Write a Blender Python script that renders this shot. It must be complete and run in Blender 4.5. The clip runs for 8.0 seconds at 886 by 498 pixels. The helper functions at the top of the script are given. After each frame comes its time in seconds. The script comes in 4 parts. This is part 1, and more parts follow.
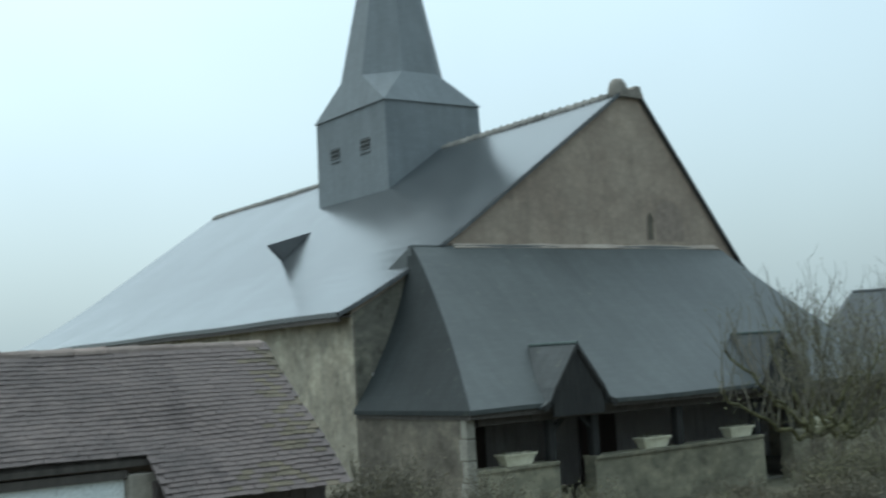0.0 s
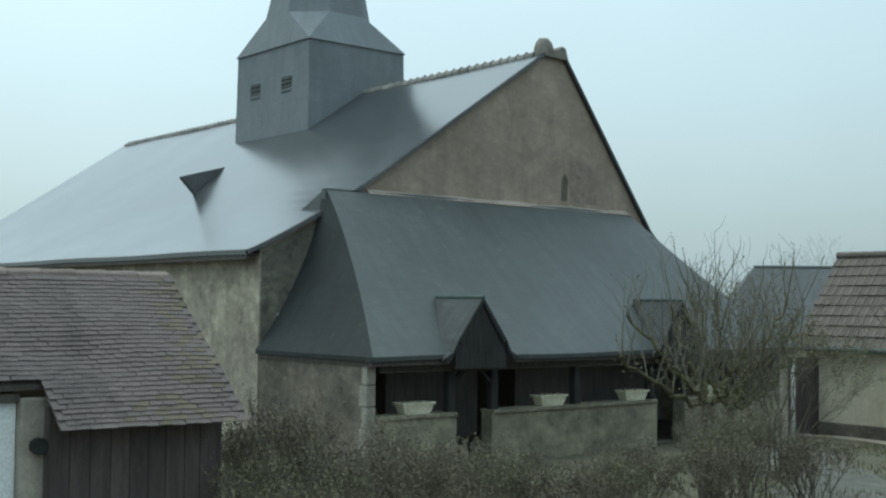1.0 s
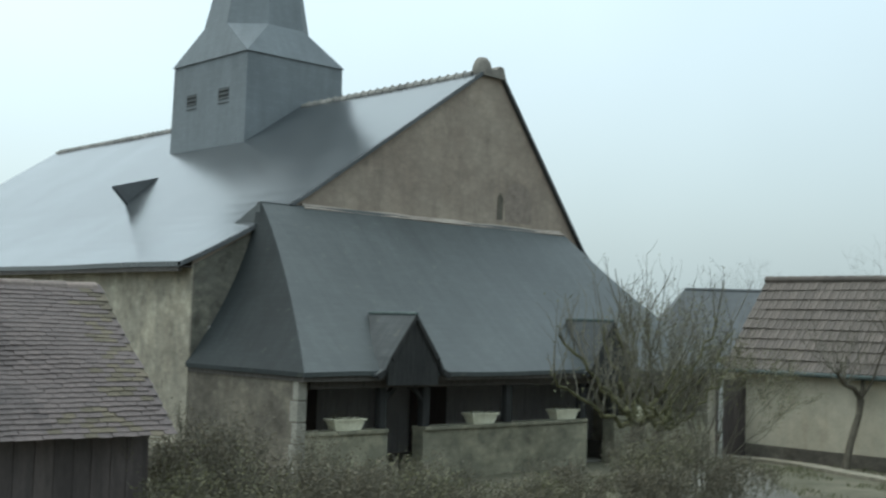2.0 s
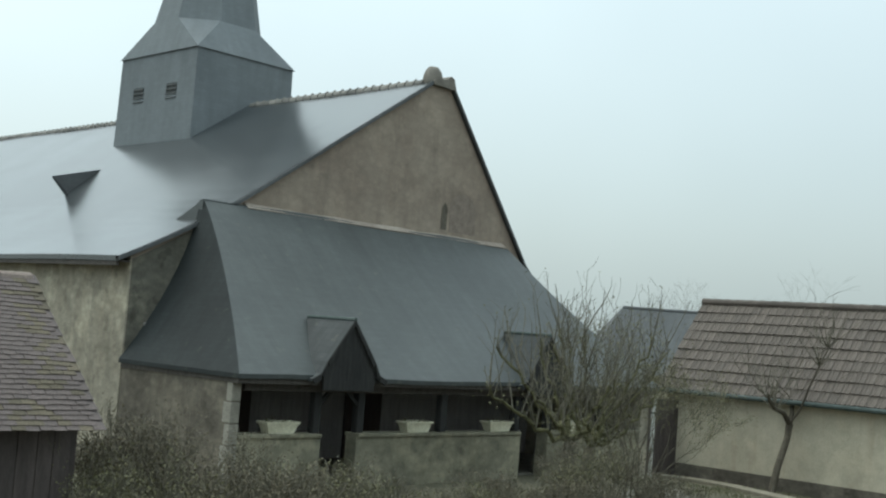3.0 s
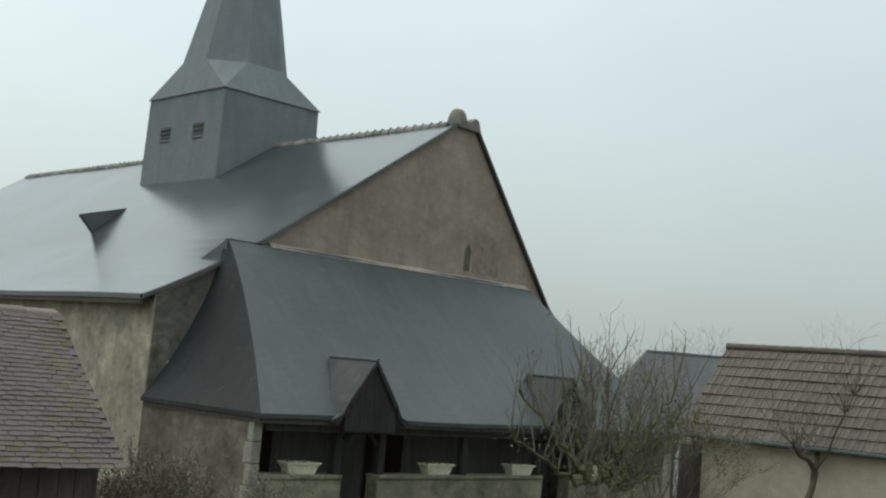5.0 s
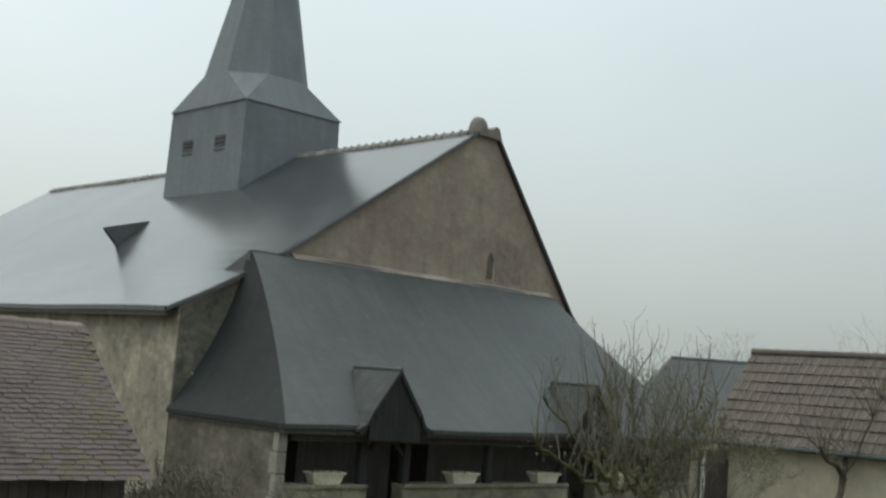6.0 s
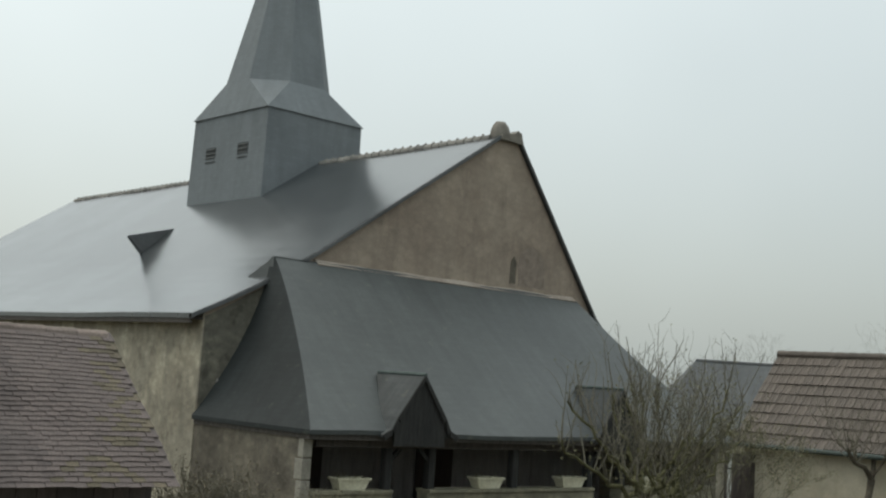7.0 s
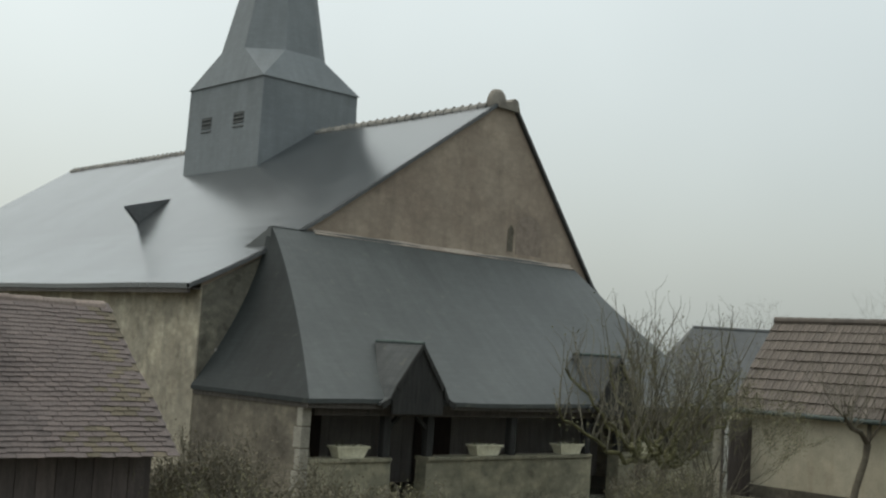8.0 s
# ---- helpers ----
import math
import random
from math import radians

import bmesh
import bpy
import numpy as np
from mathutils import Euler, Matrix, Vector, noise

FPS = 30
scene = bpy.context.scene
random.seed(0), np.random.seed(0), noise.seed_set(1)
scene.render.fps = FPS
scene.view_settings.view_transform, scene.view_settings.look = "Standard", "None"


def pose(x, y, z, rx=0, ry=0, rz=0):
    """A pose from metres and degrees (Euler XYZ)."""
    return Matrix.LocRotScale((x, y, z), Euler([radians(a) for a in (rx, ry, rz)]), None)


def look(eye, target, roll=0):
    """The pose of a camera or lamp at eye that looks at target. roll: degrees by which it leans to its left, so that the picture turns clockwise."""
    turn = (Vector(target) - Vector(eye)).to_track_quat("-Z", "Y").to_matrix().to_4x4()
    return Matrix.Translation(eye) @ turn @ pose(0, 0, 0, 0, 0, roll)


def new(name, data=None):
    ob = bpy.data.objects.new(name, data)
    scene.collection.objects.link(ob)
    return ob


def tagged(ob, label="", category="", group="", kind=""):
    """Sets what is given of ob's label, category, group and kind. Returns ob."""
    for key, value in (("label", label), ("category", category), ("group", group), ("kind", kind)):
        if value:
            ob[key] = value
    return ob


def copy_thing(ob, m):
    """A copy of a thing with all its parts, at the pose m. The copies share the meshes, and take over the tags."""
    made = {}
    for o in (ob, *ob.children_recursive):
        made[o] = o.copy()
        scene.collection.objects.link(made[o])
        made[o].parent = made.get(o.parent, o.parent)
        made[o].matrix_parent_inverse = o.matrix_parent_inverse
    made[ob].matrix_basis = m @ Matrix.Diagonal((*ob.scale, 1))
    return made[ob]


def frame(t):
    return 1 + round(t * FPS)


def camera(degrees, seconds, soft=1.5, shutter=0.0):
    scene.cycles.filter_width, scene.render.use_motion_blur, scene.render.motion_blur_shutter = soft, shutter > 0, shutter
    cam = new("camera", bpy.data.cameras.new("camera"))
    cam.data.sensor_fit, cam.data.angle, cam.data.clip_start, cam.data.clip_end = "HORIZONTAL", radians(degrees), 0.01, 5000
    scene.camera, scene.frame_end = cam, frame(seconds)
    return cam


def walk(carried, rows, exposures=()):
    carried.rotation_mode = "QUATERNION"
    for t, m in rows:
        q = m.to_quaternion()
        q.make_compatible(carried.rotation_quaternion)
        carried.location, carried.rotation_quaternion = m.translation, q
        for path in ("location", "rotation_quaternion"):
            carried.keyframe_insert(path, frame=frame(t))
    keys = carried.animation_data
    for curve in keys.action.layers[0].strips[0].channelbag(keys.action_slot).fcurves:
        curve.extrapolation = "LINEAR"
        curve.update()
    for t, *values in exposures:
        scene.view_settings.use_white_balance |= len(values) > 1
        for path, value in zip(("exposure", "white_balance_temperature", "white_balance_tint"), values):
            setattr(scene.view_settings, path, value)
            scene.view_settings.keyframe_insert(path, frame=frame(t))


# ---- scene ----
cam = camera(40.95, 8.0, soft=2.2, shutter=0.4)
EYE = (-11.99, -20.0, 2.95)
ROWS = [
    (0, 95.26, 3.43, -35.24),
    (0.2, 95.41, 4.02, -36.94),
    (0.5, 94.70, 2.84, -38.25),
    (0.7, 92.78, 0.50, -38.71),
    (1, 92.67, -0.62, -39.75),
    (1.2, 91.66, -0.21, -39.41),
    (1.5, 92.75, -0.26, -42.00),
    (1.7, 93.28, -0.98, -42.33),
    (2, 93.54, -1.67, -42.96),
    (2.1, 93.62, -2.38, -43.71),
    (2.2, 93.27, -2.69, -44.22),
    (3.3, 94.63, -4.48, -46.16),
    (3.5, 95.88, -4.20, -45.73),
    (3.7, 96.63, -4.40, -46.56),
    (4, 96.33, -4.17, -45.90),
    (4.5, 95.50, -4.27, -44.51),
    (4.7, 95.97, -4.94, -44.88),
    (5.8, 96.05, -4.67, -44.53),
    (6, 96.33, -4.33, -43.70),
    (6.2, 98.81, -4.18, -44.22),
    (6.4, 97.64, -3.92, -43.49),
    (6.5, 96.88, -5.32, -43.97),
    (6.8, 96.89, -3.94, -42.24),
    (7, 96.48, -3.88, -42.54),
    (7.3, 95.73, -3.88, -41.55),
    (7.5, 95.67, -3.43, -41.31),
    (7.7, 94.86, -3.61, -41.87),
    (8, 94.97, -3.52, -42.64),
]
walk(cam, [(t, pose(*EYE, a, b, c)) for t, a, b, c in ROWS],
     exposures=[(0.0, 0.22, 5660, -3), (1.0, 0.18, 5700, -5), (1.5, 0.31, 5800, -2), (2.2, 0.37, 5960, 0), (3.5, 0.23, 6220, 0), (5.8, 0.05, 6500, 4), (8.0, 0.05, 6700, 6)])

# ---------------------------------------------------------------- light
SUN_EL, SUN_AZ = radians(64), radians(-20)
world = bpy.data.worlds.new("overcast_sky")
scene.world = world
world.use_nodes = True
wn, wl = world.node_tree.nodes, world.node_tree.links
wn.clear()
sky = wn.new("ShaderNodeTexSky")
sky.sky_type = "NISHITA"
sky.sun_disc = False
sky.sun_elevation, sky.sun_rotation = SUN_EL, SUN_AZ
sky.air_density, sky.dust_density, sky.ozone_density = 1.0, 7.0, 1.0
bg_sky = wn.new("ShaderNodeBackground")
bg_sky.inputs["Strength"].default_value = 0.05
wl.new(sky.outputs[0], bg_sky.inputs["Color"])
bg_cloud = wn.new("ShaderNodeBackground")
bg_cloud.inputs["Color"].default_value = (0.815, 0.885, 0.885, 1)
# an overcast sky is about three times as bright overhead as at the horizon
tc_w = wn.new("ShaderNodeTexCoord")
sep_w = wn.new("ShaderNodeSeparateXYZ")
rise = wn.new("ShaderNodeMapRange")
rise.inputs["From Min"].default_value, rise.inputs["From Max"].default_value = 0.0, 1.0
rise.inputs["To Min"].default_value, rise.inputs["To Max"].default_value = 0.48, 1.28
wl.new(tc_w.outputs["Generated"], sep_w.inputs[0])
wl.new(sep_w.outputs["Z"], rise.inputs["Value"])
# soft, low-contrast unevenness of the cloud layer all round
cloud_noise = wn.new("ShaderNodeTexNoise")
cloud_noise.inputs["Scale"].default_value, cloud_noise.inputs["Detail"].default_value = 3.0, 3.0
uneven = wn.new("ShaderNodeMapRange")
uneven.inputs["To Min"].default_value, uneven.inputs["To Max"].default_value = 0.90, 1.10
times = wn.new("ShaderNodeMath")
times.operation = "MULTIPLY"
# the cloud is thinner toward the north-west and thicker over the houses
side = wn.new("ShaderNodeVectorMath")
side.operation = "DOT_PRODUCT"
side.inputs[1].default_value = (-0.73, 0.68, 0.0)
wl.new(tc_w.outputs["Generated"], side.inputs[0])
thin = wn.new("ShaderNodeMapRange")
thin.inputs["From Min"].default_value, thin.inputs["From Max"].default_value = -1.0, 1.0
thin.inputs["To Min"].default_value, thin.inputs["To Max"].default_value = 0.82, 1.18
wl.new(side.outputs["Value"], thin.inputs["Value"])
thick = wn.new("ShaderNodeMath")
thick.operation = "MULTIPLY"
wl.new(tc_w.outputs["Generated"], cloud_noise.inputs["Vector"])
wl.new(cloud_noise.outputs["Fac"], uneven.inputs["Value"])
wl.new(rise.outputs[0], times.inputs[0])
wl.new(uneven.outputs[0], times.inputs[1])
wl.new(times.outputs[0], thick.inputs[0])
wl.new(thin.outputs[0], thick.inputs[1])
wl.new(thick.outputs[0], bg_cloud.inputs["Strength"])
both = wn.new("ShaderNodeAddShader")
wout = wn.new("ShaderNodeOutputWorld")
wl.new(bg_sky.outputs[0], both.inputs[0])
wl.new(bg_cloud.outputs[0], both.inputs[1])
wl.new(both.outputs[0], wout.inputs["Surface"])

sun_data = bpy.data.lights.new("sun", "SUN")
sun_data.energy, sun_data.angle, sun_data.color = 0.4, radians(60), (1.0, 0.97, 0.93)
sun = new("sun", sun_data)
sun_dir = Vector((math.sin(SUN_AZ) * math.cos(SUN_EL), math.cos(SUN_AZ) * math.cos(SUN_EL), math.sin(SUN_EL)))
sun.matrix_world = look(sun_dir * 60, (0, 0, 0))


# ---------------------------------------------------------------- materials
def ramp(nt, fac, stops):
    n = nt.nodes.new("ShaderNodeValToRGB")
    while len(n.color_ramp.elements) < len(stops):
        n.color_ramp.elements.new(0.5)
    for e, (p, c) in zip(n.color_ramp.elements, stops):
        e.position, e.color = p, (*c, 1)
    nt.links.new(fac, n.inputs[0])
    return n.outputs[0]


def noise_tex(nt, coord, scale, detail=6, rough=0.6, stretch=(1, 1, 1)):
    m = nt.nodes.new("ShaderNodeMapping")
    m.inputs["Scale"].default_value = stretch
    nt.links.new(coord, m.inputs[0])
    n = nt.nodes.new("ShaderNodeTexNoise")
    n.inputs["Scale"].default_value, n.inputs["Detail"].default_value, n.inputs["Roughness"].default_value = scale, detail, rough
    nt.links.new(m.outputs[0], n.inputs["Vector"])
    return n.outputs["Fac"]


def mix(nt, fac, a, b, mode="MIX"):
    n = nt.nodes.new("ShaderNodeMix")
    n.data_type, n.blend_type = "RGBA", mode
    for sock, v in ((n.inputs[0], fac), (n.inputs[6], a), (n.inputs[7], b)):
        if isinstance(v, bpy.types.NodeSocket):
            nt.links.new(v, sock)
        else:
            sock.default_value = v if isinstance(v, (int, float)) else (*v, 1)
    return n.outputs[2]


def bump(nt, height, strength, distance, under=None):
    n = nt.nodes.new("ShaderNodeBump")
    n.inputs["Strength"].default_value, n.inputs["Distance"].default_value = strength, distance
    nt.links.new(height, n.inputs["Height"])
    if under:
        nt.links.new(under, n.inputs["Normal"])
    return n.outputs[0]


def material(name, rough=0.8, spec=0.4, metal=0.0):
    m = bpy.data.materials.new(name)
    m.use_nodes = True
    nt = m.node_tree
    b = nt.nodes["Principled BSDF"]
    b.inputs["Roughness"].default_value, b.inputs["Specular IOR Level"].default_value, b.inputs["Metallic"].default_value = rough, spec, metal
    tc = nt.nodes.new("ShaderNodeTexCoord")
    return m, nt, b, tc


def mottled(name, dark, light, rough=0.8, scale=3.0, fine=40.0, relief=0.3, spec=0.3, stretch=(1, 1, 1), vary=0.0):
    """Two scales of noise between a dark and a light tone, with fine relief; vary: difference between alike pieces."""
    m, nt, b, tc = material(name, rough, spec)
    big = noise_tex(nt, tc.outputs["Object"], scale, 6, 0.65, stretch)
    small = noise_tex(nt, tc.outputs["Object"], fine, 4, 0.6, stretch)
    base = ramp(nt, big, [(0.3, dark), (0.7, light)])
    grain = ramp(nt, small, [(0.25, (0.72, 0.72, 0.72)), (0.75, (1.15, 1.15, 1.15))])
    col = mix(nt, 1.0, base, grain, "MULTIPLY")
    if vary:
        info = nt.nodes.new("ShaderNodeObjectInfo")
        geo = nt.nodes.new("ShaderNodeNewGeometry")
        add = nt.nodes.new("ShaderNodeMath")
        add.operation = "ADD"
        nt.links.new(info.outputs["Random"], add.inputs[0])
        nt.links.new(geo.outputs["Random Per Island"], add.inputs[1])
        fr = nt.nodes.new("ShaderNodeMath")
        fr.operation = "FRACT"
        nt.links.new(add.outputs[0], fr.inputs[0])
        tone = ramp(nt, fr.outputs[0], [(0.0, (1 - vary, 1 - vary, 1 - vary)), (1.0, (1 + vary, 1 + vary * 0.9, 1 + vary * 0.8))])
        col = mix(nt, 1.0, col, tone, "MULTIPLY")
    nt.links.new(col, b.inputs["Base Color"])
    nt.links.new(bump(nt, small, relief, 0.02), b.inputs["Normal"])
    return m


def slate_material(name, dark, light, width, height, rough, wet=0.0, spec=0.5, spread=0.0, contrast=1.0, relief=1.0):
    """Wet slates in courses on metric UVs, with lichen and weather streaks that run down the slope."""
    m, nt, b, tc = material(name, rough, spec)
    uv = tc.outputs["UV"]
    br = nt.nodes.new("ShaderNodeTexBrick")
    br.offset = 0.5
    br.inputs["Scale"].default_value = 1.0
    br.inputs["Brick Width"].default_value, br.inputs["Row Height"].default_value = width, height
    br.inputs["Mortar Size"].default_value, br.inputs["Mortar Smooth"].default_value = 0.004, 0.4
    for sock, v in (("Color1", -0.10), ("Color2", 0.08), ("Mortar", -0.30)):
        br.inputs[sock].default_value = (1 + v * contrast, 1 + v * contrast, 1 + v * contrast, 1)
    nt.links.new(uv, br.inputs["Vector"])
    big = noise_tex(nt, uv, 0.55, 6, 0.6)
    streak = noise_tex(nt, uv, 1.6, 5, 0.6, (2.6, 0.35, 1))
    fine = noise_tex(nt, uv, 24.0, 4, 0.6)
    base = ramp(nt, big, [(0.3, dark), (0.72, light)])
    base = mix(nt, 1.0, base, br.outputs["Color"], "MULTIPLY")
    base = mix(nt, 1.0, base, ramp(nt, streak, [(0.3, (1 - 0.22 * contrast, 1 - 0.22 * contrast, 1 - 0.24 * contrast)), (0.7, (1 + 0.15 * contrast, 1 + 0.15 * contrast, 1 + 0.12 * contrast))]), "MULTIPLY")
    lichen = ramp(nt, noise_tex(nt, uv, 3.2, 8, 0.7), [(0.60, (0, 0, 0)), (0.74, (0.5 * contrast,) * 3)])
    base = mix(nt, lichen, base, (0.16, 0.16, 0.12))
    nt.links.new(base, b.inputs["Base Color"])
    rg = ramp(nt, big, [(0.25, (rough * 0.85,) * 3), (0.75, (min(rough * 1.25, 1),) * 3)])
    nt.links.new(rg, b.inputs["Roughness"])
    low = bump(nt, fine, 0.08 * relief, 0.01)
    nt.links.new(bump(nt, br.outputs["Fac"], -0.04 * relief, 0.005, low), b.inputs["Normal"])
    b.inputs["Coat Weight"].default_value, b.inputs["Coat Roughness"].default_value = wet, 0.2
    if spread:
        # overlapping courses blur reflections along the slope
        tg = nt.nodes.new("ShaderNodeTangent")
        tg.direction_type = "UV_MAP"
        nt.links.new(tg.outputs[0], b.inputs["Tangent"])
        b.inputs["Anisotropic"].default_value, b.inputs["Anisotropic Rotation"].default_value = spread, 0.25
    return m


def rubble_material(name, dark, light, stain, joints=0.35, runs=0.4, patch=0.3, grain=1.0):
    """Old lime render over rubble: patches, rain stains, stones that show through."""
    m, nt, b, tc = material(name, 0.9, 0.2)
    co = tc.outputs["Object"]
    big = noise_tex(nt, co, 0.7, 7, 0.65)
    mid = noise_tex(nt, co, 3.5, 6, 0.65)
    fine = noise_tex(nt, co, 30, 5, 0.65)
    run = noise_tex(nt, co, 1.4, 5, 0.6, (2.2, 2.2, 0.3))
    vor = nt.nodes.new("ShaderNodeTexVoronoi")
    vor.inputs["Scale"].default_value = 4.5
    sq = nt.nodes.new("ShaderNodeMapping")
    sq.inputs["Scale"].default_value = (1, 1, 1.7)
    nt.links.new(co, sq.inputs[0])
    nt.links.new(sq.outputs[0], vor.inputs["Vector"])
    base = ramp(nt, big, [(0.3, dark), (0.7, light)])
    base = mix(nt, 1.0, base, ramp(nt, mid, [(0.28, (1 - 0.3 * grain, 1 - 0.3 * grain, 1 - 0.32 * grain)), (0.72, (1 + 0.18 * grain, 1 + 0.17 * grain, 1 + 0.14 * grain))]), "MULTIPLY")
    base = mix(nt, joints, base, mix(nt, 1.0, base, ramp(nt, vor.outputs["Distance"], [(0.1, (1.15, 1.13, 1.1)), (0.7, (0.6, 0.6, 0.6))]), "MULTIPLY"))
    base = mix(nt, ramp(nt, run, [(0.52, (0, 0, 0)), (0.75, (runs,) * 3)]), base, stain)
    lost = noise_tex(nt, co, 1.1, 4, 0.55)
    base = mix(nt, 1.0, base, ramp(nt, lost, [(0.50, (1.0, 1.0, 1.0)), (0.56, (1 + patch, 1 + patch * 0.97, 1 + patch * 0.88))]), "MULTIPLY")
    low_patch = noise_tex(nt, co, 2.3, 5, 0.6)
    base = mix(nt, 1.0, base, ramp(nt, low_patch, [(0.36, (1 - patch * 0.8,) * 3), (0.42, (1.0, 1.0, 1.0))]), "MULTIPLY")
    base = mix(nt, 1.0, base, ramp(nt, fine, [(0.3, (0.85, 0.85, 0.85)), (0.7, (1.1, 1.1, 1.1))]), "MULTIPLY")
    nt.links.new(base, b.inputs["Base Color"])
    low = bump(nt, mid, 0.5 * grain, 0.05)
    nt.links.new(bump(nt, fine, 0.4, 0.015, low), b.inputs["Normal"])
    return m


def leaf_material(name, dark, light):
    m, nt, b, tc = material(name, 0.6, 0.3)
    geo = nt.nodes.new("ShaderNodeNewGeometry")
    col = ramp(nt, geo.outputs["Random Per Island"], [(0.0, dark), (1.0, light)])
    nt.links.new(col, b.inputs["Base Color"])
    return m


M_SLATE = slate_material("wet_slate", (0.030, 0.034, 0.037), (0.054, 0.060, 0.064), 0.22, 0.11, 0.20, 0.15, 0.6, 0.35, 0.35, 0.25)
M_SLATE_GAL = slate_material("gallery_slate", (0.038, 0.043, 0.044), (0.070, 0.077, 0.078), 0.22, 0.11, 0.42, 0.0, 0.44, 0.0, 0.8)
# gallery slate darkened for the left hip: that side's shade is in the colour
M_SLATE_SHADED = slate_material("shaded_hip_slate", (0.021, 0.024, 0.025), (0.047, 0.052, 0.053), 0.22, 0.11, 0.75, 0.0, 0.16, 0.0, 0.6)
M_SLATE_DRY = slate_material("far_slate", (0.046, 0.050, 0.052), (0.08, 0.085, 0.088), 0.25, 0.14, 0.7, 0.0, 0.25)
# slate lightened by painted-in haze; for the distant roof, also vent and verge
M_SLATE_HAZED = slate_material("pale_hazed_slate", (0.085, 0.089, 0.093), (0.128, 0.133, 0.139), 0.25, 0.14, 0.7, 0.0, 0.25, 0.0, 0.6)
# paler than slate: the haze before tower and spire is mixed into the colour
M_SLATE_TOWER_HAZED = slate_material("hazed_tower_slate", (0.160, 0.175, 0.187), (0.205, 0.224, 0.238), 0.20, 0.10, 0.75, 0.0, 0.12, 0.0, 0.4)
M_RENDER = rubble_material("lime_render", (0.25, 0.222, 0.178), (0.43, 0.398, 0.33), (0.15, 0.14, 0.115), 0.3)
M_GABLE = rubble_material("gable_rubble", (0.255, 0.205, 0.168), (0.36, 0.305, 0.25), (0.18, 0.15, 0.125), 0.22, 0.6, 0.12, 0.4)
M_LOWWALL = rubble_material("low_wall_render", (0.165, 0.155, 0.118), (0.275, 0.26, 0.20), (0.13, 0.13, 0.10), 0.4)
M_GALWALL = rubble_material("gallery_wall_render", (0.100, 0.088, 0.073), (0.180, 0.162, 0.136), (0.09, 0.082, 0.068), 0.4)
M_DAMP = rubble_material("damp_rubble", (0.105, 0.100, 0.086), (0.21, 0.20, 0.17), (0.06, 0.06, 0.045), 0.45, 0.5, 0.35)
M_FILLET = mottled("pale_mortar", (0.27, 0.225, 0.19), (0.46, 0.40, 0.34), 0.9, 2.2, 40, 0.5)
M_FINIAL = mottled("weathered_stump", (0.15, 0.137, 0.118), (0.26, 0.24, 0.21), 0.9, 4, 45, 0.5)
M_STONE = mottled("cut_stone", (0.20, 0.185, 0.155), (0.36, 0.34, 0.29), 0.85, 4, 45, 0.4)
M_MORTAR = mottled("lime_mortar", (0.19, 0.15, 0.125), (0.31, 0.26, 0.215), 0.9, 5, 50, 0.5)
M_RIDGE = mottled("ridge_clay", (0.18, 0.176, 0.165), (0.30, 0.292, 0.27), 0.7, 3, 40, 0.4, vary=0.25)
M_OAK = mottled("weathered_oak", (0.050, 0.044, 0.039), (0.100, 0.088, 0.078), 0.75, 4, 50, 0.5, stretch=(3, 3, 0.4))
M_DARKWOOD = mottled("tarred_boards", (0.058, 0.048, 0.046), (0.110, 0.091, 0.086), 0.7, 4, 50, 0.4, stretch=(3, 3, 0.4), vary=0.2)
# inner boards far paler than wood, to imitate haze over the dark gallery
M_BOARD_HAZED = mottled("haze_lifted_boards", (0.30, 0.28, 0.265), (0.42, 0.395, 0.38), 0.8, 4, 50, 0.4, stretch=(3, 3, 0.4))
# near-black colour stands for shade on gablet fronts, posts and braces
M_BOARD_SHADE = mottled("shade_black_boards", (0.032, 0.032, 0.032), (0.058, 0.057, 0.055), 0.95, 4, 50, 0.4, 0.05, stretch=(3, 3, 0.4))
M_DOOR = mottled("dark_brown_door", (0.040, 0.026, 0.022), (0.070, 0.048, 0.040), 0.6, 4, 40, 0.3, stretch=(3, 3, 0.4))
M_TILE = mottled("plain_clay_tile", (0.076, 0.062, 0.060), (0.138, 0.111, 0.105), 0.65, 1.6, 35, 0.5, vary=0.11)
M_TILE_RIDGE = mottled("pale_ridge_clay", (0.17, 0.135, 0.120), (0.27, 0.222, 0.198), 0.8, 2.5, 35, 0.5, vary=0.2)
M_TILE_MOSS = mottled("mossy_clay_tile", (0.078, 0.070, 0.050), (0.145, 0.122, 0.090), 0.8, 2.0, 35, 0.6, vary=0.2)
M_PANTILE = mottled("interlocking_tile", (0.066, 0.056, 0.048), (0.132, 0.110, 0.093), 0.6, 1.2, 30, 0.4, vary=0.14)
M_CREAM = rubble_material("cream_render", (0.43, 0.385, 0.295), (0.57, 0.52, 0.41), (0.33, 0.25, 0.17), 0.05, 0.5, 0.08, 0.4)
M_PILLAR = rubble_material("pillar_render", (0.26, 0.235, 0.20), (0.38, 0.35, 0.31), (0.2, 0.17, 0.14), 0.1, 0.4, 0.1)
M_WHITE = mottled("white_paint", (0.66, 0.70, 0.70), (0.80, 0.82, 0.82), 0.45, 1.5, 30, 0.1)
M_POT = mottled("cream_planter", (0.50, 0.47, 0.34), (0.72, 0.69, 0.54), 0.7, 5, 40, 0.3)
M_SOIL = mottled("potting_soil", (0.02, 0.015, 0.01), (0.05, 0.04, 0.03), 0.95, 6, 60, 0.8)
M_PIPE = mottled("white_downpipe", (0.55, 0.55, 0.52), (0.75, 0.75, 0.72), 0.5, 3, 30, 0.1)
